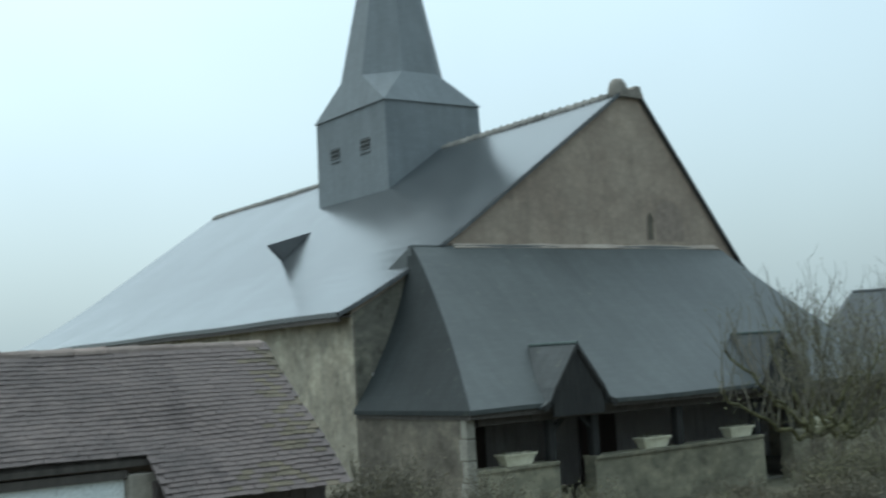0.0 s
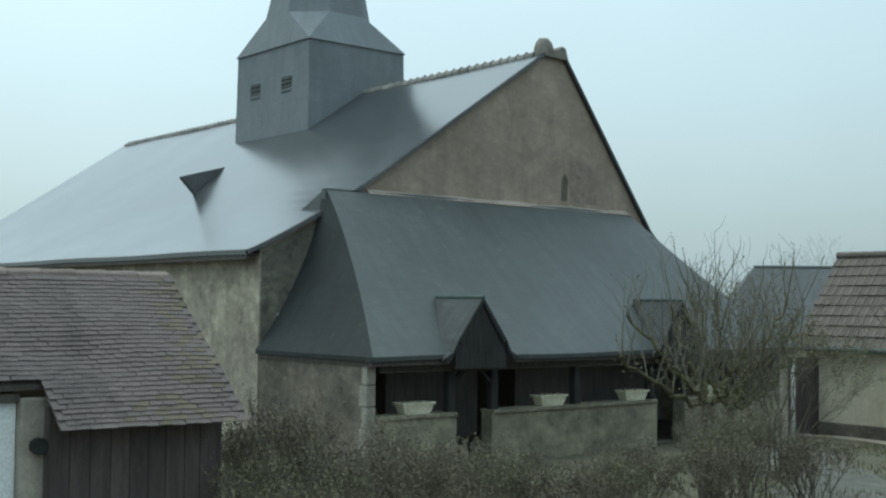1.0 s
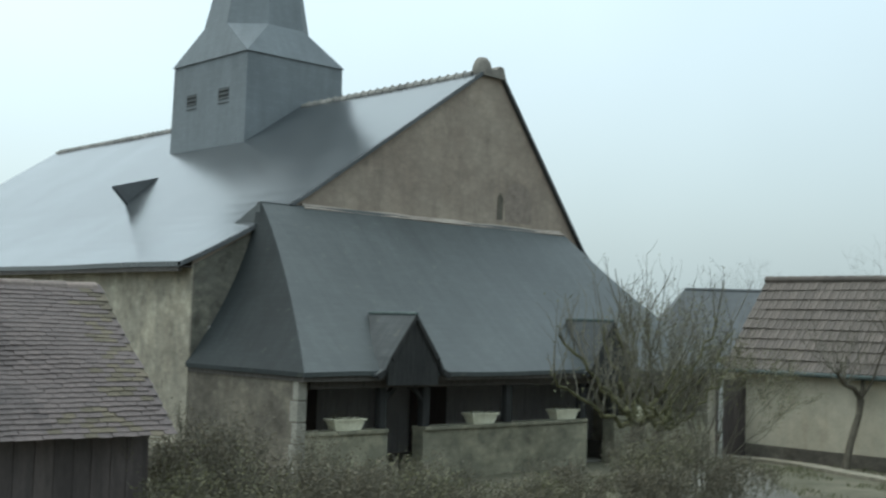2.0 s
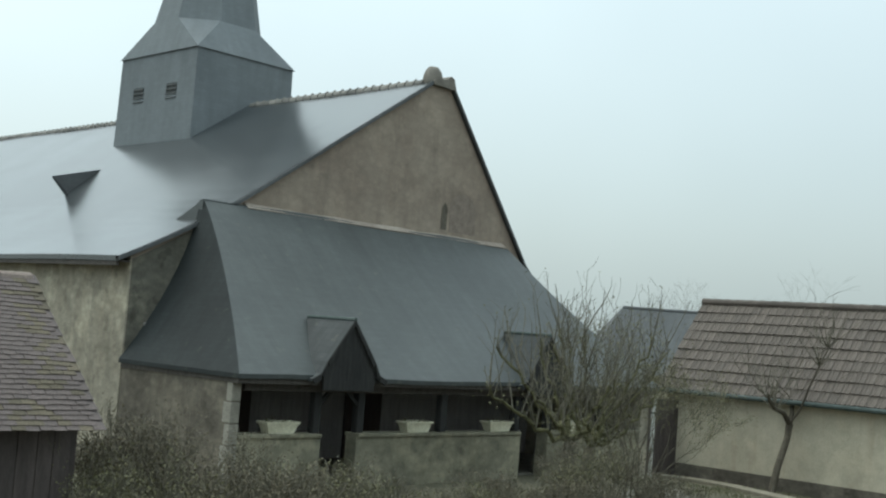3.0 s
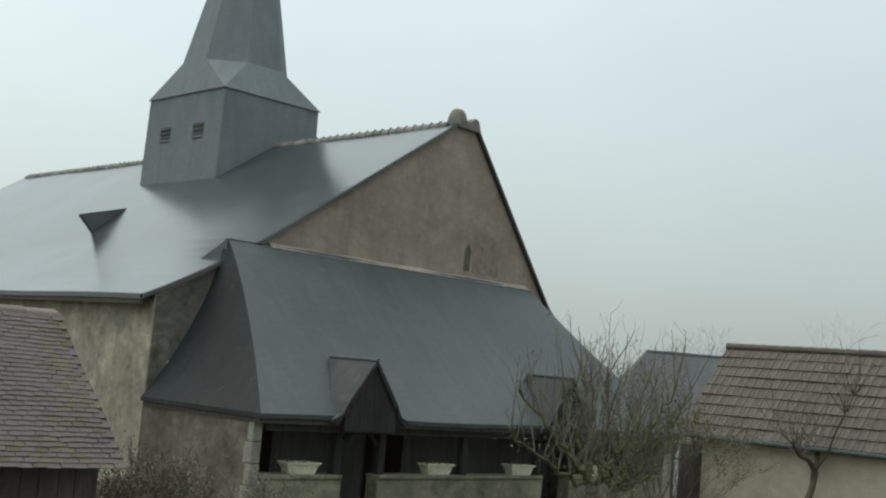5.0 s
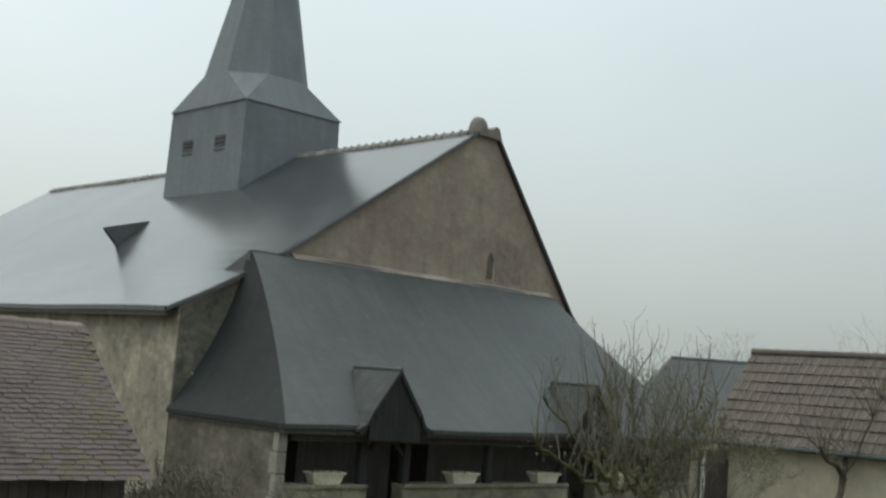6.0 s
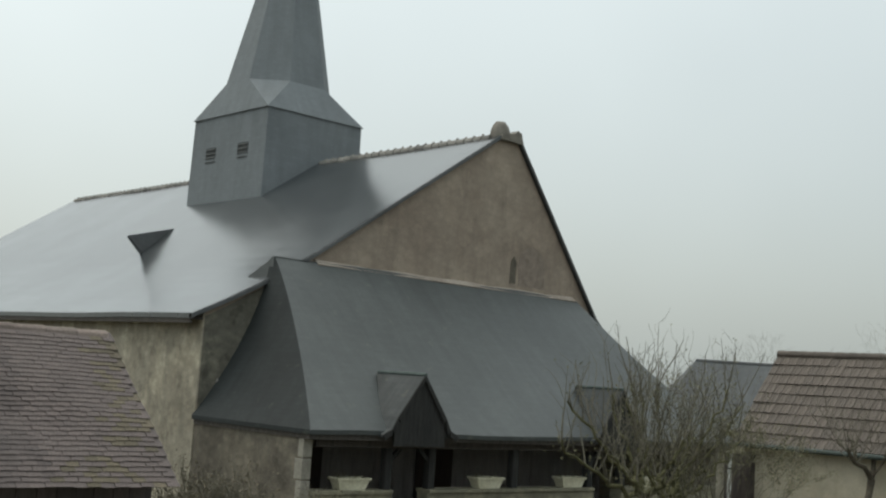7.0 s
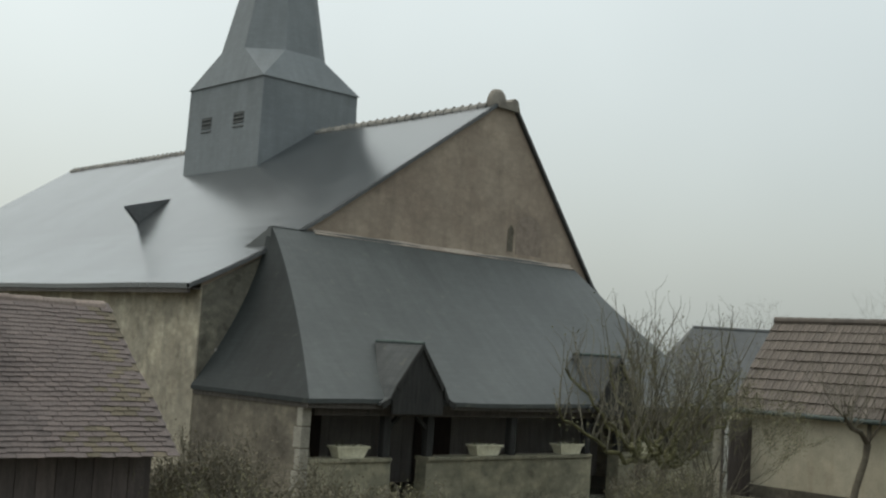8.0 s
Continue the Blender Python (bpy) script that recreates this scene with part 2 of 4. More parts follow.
M_ZINC = mottled("zinc", (0.05, 0.066, 0.062), (0.10, 0.125, 0.118), 0.7, 3, 30, 0.1, 0.3)
M_BLACK = mottled("black_iron", (0.015, 0.015, 0.015), (0.035, 0.035, 0.035), 0.5, 6, 40, 0.2)
M_BARK = mottled("bark", (0.055, 0.045, 0.035), (0.13, 0.115, 0.085), 0.9, 6, 60, 0.8)
M_MOSSBARK = mottled("mossy_bark", (0.06, 0.057, 0.032), (0.15, 0.142, 0.07), 0.95, 7, 60, 0.8)
M_TWIG = mottled("twig_bark", (0.085, 0.077, 0.058), (0.18, 0.165, 0.125), 0.85, 5, 50, 0.4)
M_LEAF = leaf_material("dull_leaves", (0.10, 0.097, 0.05), (0.18, 0.17, 0.09))
M_BROWNLEAF = leaf_material("winter_leaves", (0.085, 0.073, 0.048), (0.155, 0.132, 0.086))
M_GRASS = leaf_material("grass_blades", (0.07, 0.077, 0.038), (0.155, 0.148, 0.08))
M_GRAVEL = mottled("wet_gravel", (0.115, 0.111, 0.095), (0.205, 0.197, 0.170), 0.9, 2, 60, 0.8, 0.15)
M_KERB = mottled("kerb_stone", (0.17, 0.155, 0.115), (0.29, 0.265, 0.205), 0.8, 4, 40, 0.4)
M_GROUND = mottled("damp_ground", (0.075, 0.073, 0.046), (0.158, 0.144, 0.104), 0.95, 0.8, 25, 0.9)


# ---------------------------------------------------------------- mesh helpers
def metric_uv(bm):
    uv = bm.loops.layers.uv.verify()
    bm.normal_update()
    for f in bm.faces:
        n = f.normal
        u = Vector((0, 0, 1)).cross(n)
        u = u.normalized() if u.length > 1e-4 else Vector((1, 0, 0))
        v = n.cross(u)
        for l in f.loops:
            l[uv].uv = (l.vert.co.dot(u), l.vert.co.dot(v))


def part(name, bm, mat, parent, label="", smooth=False):
    me = bpy.data.meshes.new(name)
    bmesh.ops.recalc_face_normals(bm, faces=bm.faces[:])
    metric_uv(bm)
    for f in bm.faces:
        f.smooth = smooth
    bm.to_mesh(me)
    bm.free()
    me.materials.append(mat)
    ob = new(name, me)
    ob.parent = parent
    if label:
        ob["label"] = label
    return ob


def raw(name, verts, faces, mat, parent, label="", smooth=False):
    me = bpy.data.meshes.new(name)
    me.from_pydata(verts, [], faces)
    if smooth:
        me.polygons.foreach_set("use_smooth", [True] * len(faces))
    me.materials.append(mat)
    ob = new(name, me)
    ob.parent = parent
    if label:
        ob["label"] = label
    return ob


def thing(name, at, label, category, group="", kind=""):
    ob = new(name)
    ob.location = at
    ob.empty_display_size = 0.2
    return tagged(ob, label, category, group, kind)


def own(ob):
    """Keep a part where the world has it although its parent is moved."""
    bpy.context.view_layer.update()
    ob.matrix_parent_inverse = ob.parent.matrix_world.inverted()
    return ob


def add_box(bm, x0, x1, y0, y1, z0, z1, bevel=0.0, wobble=0.0):
    r = bmesh.ops.create_cube(bm, size=1)
    vs = r["verts"]
    for v in vs:
        v.co = Vector(((x0 + x1) / 2 + v.co.x * (x1 - x0), (y0 + y1) / 2 + v.co.y * (y1 - y0), (z0 + z1) / 2 + v.co.z * (z1 - z0)))
        if wobble:
            v.co += Vector((random.uniform(-wobble, wobble), random.uniform(-wobble, wobble), random.uniform(-wobble, wobble)))
    if bevel:
        es = {e for v in vs for e in v.link_edges}
        bmesh.ops.bevel(bm, geom=list(es), offset=bevel, segments=2, affect="EDGES", profile=0.6)
    return bm


def box(*a, **k):
    return add_box(bmesh.new(), *a, **k)


def prism(points, push):
    """A slab: a flat polygon and its copy shifted by push."""
    bm = bmesh.new()
    a = [bm.verts.new(p) for p in points]
    b = [bm.verts.new(Vector(p) + Vector(push)) for p in points]
    bm.faces.new(a)
    bm.faces.new(b[::-1])
    n = len(a)
    for i in range(n):
        bm.faces.new((a[i], b[i], b[(i + 1) % n], a[(i + 1) % n]))
    return bm


def sheet(rows, thick):
    """A bent slab: rows of points (each row one course along the slope), thickened downwards."""
    bm = bmesh.new()
    top = [[bm.verts.new(p) for p in r] for r in rows]
    low = [[bm.verts.new(Vector(p) - Vector((0, 0, thick))) for p in r] for r in rows]
    m, n = len(rows), len(rows[0])
    for i in range(m - 1):
        for j in range(n - 1):
            bm.faces.new((top[i][j], top[i][j + 1], top[i + 1][j + 1], top[i + 1][j]))
            bm.faces.new((low[i][j], low[i + 1][j], low[i + 1][j + 1], low[i][j + 1]))
    for i in range(m - 1):
        bm.faces.new((top[i][0], top[i + 1][0], low[i + 1][0], low[i][0]))
        bm.faces.new((top[i][-1], low[i][-1], low[i + 1][-1], top[i + 1][-1]))
    for j in range(n - 1):
        bm.faces.new((top[0][j], low[0][j], low[0][j + 1], top[0][j + 1]))
        bm.faces.new((top[-1][j], top[-1][j + 1], low[-1][j + 1], low[-1][j]))
    return bm


def tube_into(verts, faces, a, b, ra, rb, sides=5):
    a, b = Vector(a), Vector(b)
    q = (b - a).to_track_quat("Z", "Y")
    n = len(verts)
    for p, r in ((a, ra), (b, rb)):
        for i in range(sides):
            w = 2 * math.pi * i / sides
            verts.append(p + q @ Vector((math.cos(w) * r, math.sin(w) * r, 0)))
    for i in range(sides):
        j = (i + 1) % sides
        faces.append((n + i, n + j, n + sides + j, n + sides + i))


def rod(a, b, r, sides=10, r2=None):
    vs, fs = [], []
    tube_into(vs, fs, a, b, r, r if r2 is None else r2, sides)
    fs.append(tuple(range(sides))[::-1])
    fs.append(tuple(range(sides, 2 * sides)))
    bm = bmesh.new()
    bv = [bm.verts.new(v) for v in vs]
    for f in fs:
        bm.faces.new([bv[i] for i in f])
    return bm


# ---------------------------------------------------------------- ground
def ground_z(x, y):
    z = -0.06 * max(0.0, min(x - 9.5, 5.0)) if y > -14 else 0.0
    near = max(0.0, 1 - math.hypot(x, y) / 60)
    return z + near * (0.05 * noise.noise((x * 0.5, y * 0.5, 0)) + 0.03 * noise.noise((x * 1.7, y * 1.7, 3)))


def build_ground():
    def axis(lo, hi, step):
        far = [3000, 1200, 500, 220, 110, 70]
        mid = [lo + i * step for i in range(int((hi - lo) / step) + 1)]
        return [lo - f for f in far] + mid + [hi + f for f in far[::-1]]
    xs, ys = axis(-22, 32, 0.6), axis(-26, 30, 0.6)
    vs = [(x, y, ground_z(x, y)) for y in ys for x in xs]
    n = len(xs)
    fs = [(j * n + i, j * n + i + 1, (j + 1) * n + i + 1, (j + 1) * n + i) for j in range(len(ys) - 1) for i in range(n - 1)]
    ob = raw("ground", vs, fs, M_GROUND, None, "", True)
    tagged(ob, "damp winter ground with worn grass and bare soil", "ground", "", "structure")


build_ground()


def strip(name, path, width, z, thick, mat, label, category):
    """A paved strip along a line on the ground."""
    rows = []
    for i, p in enumerate(path):
        a, b = path[max(i - 1, 0)], path[min(i + 1, len(path) - 1)]
        d = Vector((b[0] - a[0], b[1] - a[1], 0)).normalized()
        s = Vector((-d.y, d.x, 0)) * width / 2
        c = Vector((p[0], p[1], ground_z(*p) + z))
        rows.append([c - s, c + s])
    ob = part(name, sheet(rows, thick), mat, None)
    return tagged(ob, label, category, "", "structure")


strip("pavement", [(13.7, -2.3), (14.25, -2.9), (14.3, -3.7), (13.9, -5.0), (13.2, -6.4), (12.3, -7.8), (11.3, -9.2), (10.2, -10.6)], 0.50, 0.09, 0.3, M_KERB,
      "pale worn kerb curving before the cream house", "kerb")
strip("road", [(9.6 - 0.62 * i, -4.9 - 0.62 * i) for i in range(14)], 2.2, 0.03, 0.2, M_GRAVEL,
      "grey wet gravel path beside the shrubs", "path")

# ---------------------------------------------------------------- church
RIDGE_X, RIDGE_Z = 7.61, 8.93
EAVE_L = [(-0.32 + u, 3.97 + 0.44 * u + 0.036 * u * u) for u in (0, 0.39, 0.78, 1.17, 1.56, 1.95, 2.34, 2.73, 3.12)] + [(RIDGE_X, RIDGE_Z)]   # flared foot
EAVE_R = [(RIDGE_X, RIDGE_Z), (8.24, 9.04), (11.45, 4.88), (12.30, 4.15), (12.95, 3.75)]
NAVE_END = 22.9
TOWER_X0, TOWER_X1, TOWER_Y0, TOWER_Y1, TOWER_TOP = 5.79, 9.06, 7.24, 11.10, 10.27

church = thing("church", (6, 10, 0), "grey slate-roofed stone village church with a spired tower", "church")


def slope_rows(profile, y0, y1, n):
    return [[(x, y0 + (y1 - y0) * i / n, z + 0.010 * math.sin(i * 0.9 + x)) for x, z in profile] for i in range(n + 1)]


def build_church():
    # gable wall, its outline under the roof
    under = [(0.03, 0)] + [(0.03, 4.0)] + [(x, z - 0.11) for x, z in EAVE_L[1:]] + [(x, z - 0.11) for x, z in EAVE_R[1:4]] + [(12.6, 3.85), (12.6, 0)]
    own(part("gable_wall", prism([(x, 0, z) for x, z in under], (0, 0.6, 0)), M_GABLE, church, "brown stained rubble gable"))
    own(part("side_wall", box(0.0, 0.6, 0.004, NAVE_END - 0.304, -0.1, 4.05), M_RENDER, church, "patchy beige lime-rendered nave wall"))
    own(part("side_wall", box(12.0, 12.6, 0.6, NAVE_END - 0.3, -0.1, 3.95), M_RENDER, church))
    own(part("end_wall", prism([(x, NAVE_END - 0.3, z) for x, z in under], (0, -0.5, 0)), M_RENDER, church))
    own(part("roof_slope", sheet(slope_rows(EAVE_L, -0.09, NAVE_END, 24), 0.10), M_SLATE, church, "wet grey slate slope with a flared foot"))
    own(part("roof_slope", sheet(slope_rows(EAVE_R, -0.09, NAVE_END, 24), 0.10), M_SLATE, church))
    # dark verge battens under the rake
    pts = EAVE_L[:-1] + [(7.32, 8.737)]
    right = EAVE_R[1:]
    for (xa, za), (xb, zb) in list(zip(pts, pts[1:])) + list(zip(right, right[1:])):
        own(part("verge_board", prism([(xa, -0.12, za - 0.01), (xb, -0.12, zb - 0.01), (xb, -0.12, zb - 0.09), (xa, -0.12, za - 0.09)], (0, 0.11, 0)), M_SLATE_HAZED, church))
    own(part("eave_board", box(-0.30, -0.24, 0.0, NAVE_END, 3.78, 3.87), M_OAK, church))
    own(part("eave_board", box(-0.24, 0.0, 0.0, NAVE_END, 3.86, 3.89), M_OAK, church))
    # ridge tiles with mortar collars
    L = 0.30
    y = 0.2
    while y < NAVE_END - L:
        if not (TOWER_Y0 - L < y < TOWER_Y1):
            bm = bmesh.new()
            ring0, ring1 = [], []
            for k in range(9):
                w = -0.75 + (math.pi + 1.5) * k / 8
                for ring, yy, r in ((ring0, y, 0.105), (ring1, y + L - 0.02, 0.088)):
                    ring.append(bm.verts.new((RIDGE_X + math.cos(w) * r * 1.15, yy, RIDGE_Z - 0.04 + math.sin(w) * r * 1.1)))
            for k in range(8):
                bm.faces.new((ring0[k], ring0[k + 1], ring1[k + 1], ring1[k]))
            bm.faces.new(ring0)
            bm.faces.new(ring1[::-1])
            own(part("ridge_tile", bm, M_RIDGE, church))
            bm = bmesh.new()
            bmesh.ops.create_icosphere(bm, subdivisions=1, radius=0.045)
            for v in bm.verts:
                v.co = Vector((RIDGE_X + v.co.x * 1.2, y + 0.02 + v.co.y * 0.7, RIDGE_Z + 0.075 + v.co.z * 0.7 + random.uniform(-0.01, 0.01)))
            own(part("mortar_collar", bm, M_RIDGE, church))
        y += L
    # finial: rounded stump and broken shoulder at the gable's top
    bm = bmesh.new()
    prof = [(0.26, 8.84), (0.28, 8.90), (0.285, 8.97), (0.265, 9.10), (0.22, 9.23), (0.14, 9.32), (0.0, 9.36)]
    rings = []
    for r, z in prof[:-1]:
        rings.append([bm.verts.new((7.80 + math.cos(w * math.pi / 5) * r * 0.95 * random.uniform(0.95, 1.05), 0.13 + math.sin(w * math.pi / 5) * r * 0.8, z)) for w in range(10)])
    for a, b in zip(rings, rings[1:]):
        for k in range(10):
            bm.faces.new((a[k], a[(k + 1) % 10], b[(k + 1) % 10], b[k]))
    bm.faces.new(rings[-1])
    bm.faces.new(rings[0][::-1])
    own(part("finial", bm, M_FINIAL, church, "weathered round stone stump on the gable", True))
    own(part("apex_stone", prism([(7.62, -0.126, 8.86), (8.38, -0.126, 8.84), (8.29, -0.126, 9.11), (8.17, -0.126, 9.15), (8.05, -0.126, 9.05), (7.66, -0.126, 8.98)], (0, 0.40, 0)), M_FINIAL, church))
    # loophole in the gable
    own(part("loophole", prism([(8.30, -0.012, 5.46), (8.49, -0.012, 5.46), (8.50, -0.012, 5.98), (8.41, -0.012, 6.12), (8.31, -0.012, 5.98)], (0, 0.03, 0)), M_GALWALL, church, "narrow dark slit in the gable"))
    # head of a blocked arched opening beside the slit
    arch = [(8.62 + 0.42 - 0.46 * math.cos(w * math.pi / 8), -0.006, 6.0 + 0.40 * math.sin(w * math.pi / 8)) for w in range(9)]
    own(part("blocked_opening", prism([(8.60, -0.006, 5.42)] + arch + [(9.52, -0.006, 5.42)], (0, 0.02, 0)), M_MORTAR, church, "walled-up arched opening"))
    # mossy damp rubble at the foot of the gable beside the gallery
    own(part("damp_facing", prism([(0.034, -0.006, 0.05), (0.034, -0.006, 3.93), (0.55, -0.006, 4.20), (1.30, -0.006, 4.62), (1.55, -0.006, 4.62), (1.55, -0.006, 0.05)], (0, 0.02, 0)), M_DAMP, church, "dark mossy damp rubble facing"))


build_church()


def build_tower():
    x0, x1, y0, y1, zt = TOWER_X0, TOWER_X1, TOWER_Y0, TOWER_Y1, TOWER_TOP
    cx, cy = (x0 + x1) / 2, (y0 + y1) / 2
    bm = bmesh.new()
    foot, top = [], []
    for sx, sy in ((-1, -1), (1, -1), (1, 1), (-1, 1)):
        foot.append(bm.verts.new((cx + sx * (x1 - x0) / 2 * 1.03, cy + sy * (y1 - y0) / 2 * 1.03, 6.2)))
        top.append(bm.verts.new((cx + sx * (x1 - x0) / 2, cy + sy * (y1 - y0) / 2, zt)))
    for k in range(4):
        bm.faces.new((foot[k], foot[(k + 1) % 4], top[(k + 1) % 4], top[k]))
    bm.faces.new(top)
    bm.faces.new(foot[::-1])
    tower = own(part("tower", bm, M_SLATE_TOWER_HAZED, church, "square slate-hung belfry"))
    # broached foot: the square eave turns into an octagon, then the spire proper
    ox, oy, kink, tip = cx - 0.02, cy + 0.05, zt + 0.98, 18.6
    def octagon(bm, r, z):
        return [bm.verts.new((ox + math.cos(radians(22.5 + 45 * k)) * r, oy + math.sin(radians(22.5 + 45 * k)) * r, z)) for k in range(8)]
    bm = bmesh.new()
    hx, hy = (x1 - x0) / 2 + 0.05, (y1 - y0) / 2 + 0.05
    corner = [bm.verts.new((cx + sx * hx, cy + sy * hy, zt - 0.04)) for sx, sy in ((1, 1), (-1, 1), (-1, -1), (1, -1))]
    ring = octagon(bm, 1.565, kink)
    for k in range(4):
        a, b = ring[2 * k], ring[2 * k + 1]
        bm.faces.new((corner[k], b, a))
        bm.faces.new((corner[k], corner[(k + 1) % 4], ring[(2 * k + 2) % 8], b))
    own(part("spire_foot", bm, M_SLATE_TOWER_HAZED, church, "broached slate foot of the spire"))
    bm = bmesh.new()
    low = octagon(bm, 1.57, kink - 0.01)
    ap = bm.verts.new((cx + 0.10, cy, tip))
    for k in range(8):
        bm.faces.new((low[k], low[(k + 1) % 8], ap))
    bm.faces.new(low[::-1])
    own(part("spire", bm, M_SLATE_TOWER_HAZED, church, "steep eight-sided slate spire"))
    # louvred sound holes in the side toward the path
    for yc, zc in ((10.05, 9.08), (8.35, 9.08)):
        lou = own(part("sound_hole", box(x0 - 0.015, x0 + 0.12, yc - 0.27, yc + 0.27, zc - 0.24, zc + 0.24), M_SLATE_DRY, church, "small dark louvred opening"))
        for i in range(4):
            z = zc - 0.2 + i * 0.12
            s = part("louvre", prism([(x0 - 0.035, yc - 0.27, z), (x0 - 0.035, yc + 0.27, z), (x0 + 0.02, yc + 0.27, z + 0.08), (x0 + 0.02, yc - 0.27, z + 0.08)], (0, 0, 0.02)), M_SLATE_DRY, lou)
            own(s)


build_tower()


def build_roof_vent():
    """A small gabled vent: ridge running level into the slope, open triangular front."""
    vent = thing("roof_vent", (3.2, 8.3, 6.0), "small gabled slate roof vent with a dark front", "vent")
    a, b = Vector((2.50, 8.29, 6.22)), Vector((4.30, 9.12, 6.695))
    near, far = Vector((2.99, 8.44, 5.82)), Vector((3.12, 8.70, 5.90))
    own(part("slope", prism([a, b, near], (0, 0, -0.05)), M_SLATE_HAZED, vent, "grey slate cheek of the vent"))
    own(part("slope", prism([a, far, b], (0, 0, -0.05)), M_SLATE_HAZED, vent))
    own(part("opening", prism([a + Vector((0.05, 0, -0.06)), near + Vector((0.05, 0.02, 0)), far + Vector((0.05, -0.02, 0))], (0.05, 0, 0)), M_SLATE_HAZED, vent))


build_roof_vent()

# ---------------------------------------------------------------- gallery porch round the gable foot
GY, GZ, GT = -3.80, 2.04, 5.28          # front eave, its height, height at the wall
GX0, GX1 = -0.05, 12.42
gallery = thing("gallery_porch", (6, -1.8, 0), "open lean-to church gallery with slate roof and low wall", "porch")


def bell(t):
    """Slope of the lean-to from eave (0) to wall (1), a little flatter at the foot."""
    return t - 0.05 * math.sin(math.pi * t)


def build_gallery():
    tl, tr, yb = 1.45, 10.62, -0.10
    n = 22
    front, left, right = [], [], []
    for i in range(n + 1):
        t = i / n
        y, z = GY + (yb - GY) * t, GZ + (GT - GZ) * bell(t)
        xl, xr = GX0 + (tl - GX0) * (1 - (1 - t) ** 1.4), GX1 + (tr - GX1) * t
        front.append([(xl + (xr - xl) * j / 12, y, z + 0.02 * math.sin(j * 1.1 + t * 4)) for j in range(13)])
        left.append([(xl, y + (0.02 - y) * j / 4, front[-1][0][2]) for j in range(5)])
        right.append([(xr, y + (0.02 - y) * j / 4, front[-1][-1][2]) for j in range(5)])
    own(part("roof_slope", sheet(front, 0.08), M_SLATE_GAL, gallery, "dark wet slate lean-to slope"))
    # left hip takes the darker slate to stand for its shaded side
    own(part("roof_hip", sheet(left, 0.08), M_SLATE_SHADED, gallery, "steep slate hip end with its shade in the colour"))
    own(part("roof_hip", sheet(right, 0.08), M_SLATE_GAL, gallery))
    # head of the lean-to, dying back into the nave slope
    own(part("roof_head", prism([(tl - 0.02, yb - 0.02, GT - 0.01), (tl - 0.02, 1.5, 4.55), (tl - 0.05, yb - 0.02, 4.55)], (1.6, 0, 0)), M_SLATE_GAL, gallery))
    # mortar fillet along the wall
    sag = [0.012 * math.sin(k * 1.7) + random.uniform(-0.012, 0.012) for k in range(17)]
    for i in range(16):
        x = 2.50 + i * 0.505
        own(part("mortar_fillet", prism([(x, -0.17, GT - 0.05), (x + 0.50, -0.17, GT - 0.05), (x + 0.50, -0.01, GT + 0.05 + sag[i + 1]), (x, -0.01, GT + 0.05 + sag[i])], (0, 0.03, -0.04)), M_FILLET, gallery))
    # eave boards
    own(part("eave_board", box(GX0 + 0.02, GX1 - 0.02, GY + 0.05, GY + 0.10, GZ - 0.16, GZ - 0.06), M_OAK, gallery))
    own(part("eave_board", box(GX0 + 0.04, GX0 + 0.09, GY + 0.1, 0, GZ - 0.16, GZ - 0.06), M_OAK, gallery))
    # wall plate and posts
    own(part("wall_plate", box(0.3, 12.3, -3.52, -3.32, 1.74, 1.92, bevel=0.01), M_OAK, gallery))
    for x in (1.97, 3.02, 5.25, 7.52, 8.60, 10.5, 12.1):
        z0 = 1.0
        own(part("post", box(x - 0.08, x + 0.08, -3.50, -3.34, z0, 1.75, bevel=0.012), M_BOARD_SHADE, gallery))
    for x, s in ((1.97, 1), (3.02, -1), (7.52, 1), (8.60, -1)):
        own(part("brace", prism([(x + s * 0.05, -3.46, 1.45), (x + s * 0.38, -3.46, 1.76), (x + s * 0.28, -3.46, 1.76), (x + s * 0.05, -3.46, 1.55)], (0, 0.07, 0)), M_BOARD_SHADE, gallery))
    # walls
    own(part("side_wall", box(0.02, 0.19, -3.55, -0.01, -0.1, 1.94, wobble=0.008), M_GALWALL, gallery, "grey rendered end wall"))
    for i in range(5):
        w = 0.30 if i % 2 else 0.20
        own(part("quoin", box(0.008, 0.20, -3.562, -3.55 + w * 0.7, 0.08 + i * 0.37, 0.08 + i * 0.37 + 0.35, bevel=0.015), M_STONE, gallery))
    own(part("side_wall", box(12.0, 12.34, -3.55, -0.01, -0.4, 1.94), M_RENDER, gallery))
    for x0, x1 in ((0.205, 2.06), (2.93, 7.60), (8.52, 11.98)):
        own(part("low_wall", box(x0, x1, -3.54, -3.22, -0.4, 0.93, wobble=0.012), M_LOWWALL, gallery, "stained rendered low wall"))
        k = x0
        while k < x1 - 0.2:
            w = min(random.uniform(0.55, 0.8), x1 - k)
            own(part("coping_stone", box(k + 0.004, k + w - 0.004, -3.58, -3.18, 0.932, 1.00, bevel=0.012), M_LOWWALL, gallery))
            k += w
    # panelling on the church wall inside, colour lifted for haze, floor slab and doors
    for i in range(40):
        x = 0.40 + i * 0.29
        own(part("panel", box(x + 0.003, x + 0.287, -0.035, -0.006, 0.05, 2.75), M_BOARD_HAZED, gallery))
    own(part("panel", box(0.202, 0.225, -3.2, -0.04, 0.05, 1.93), M_BOARD_HAZED, gallery))
    own(part("ceiling_boarding", prism([(0.9, -3.3, 1.95), (11.5, -3.3, 1.95), (11.5, -0.05, 2.7), (0.9, -0.05, 2.7)], (0, 0, 0.03)), M_BOARD_HAZED, gallery))
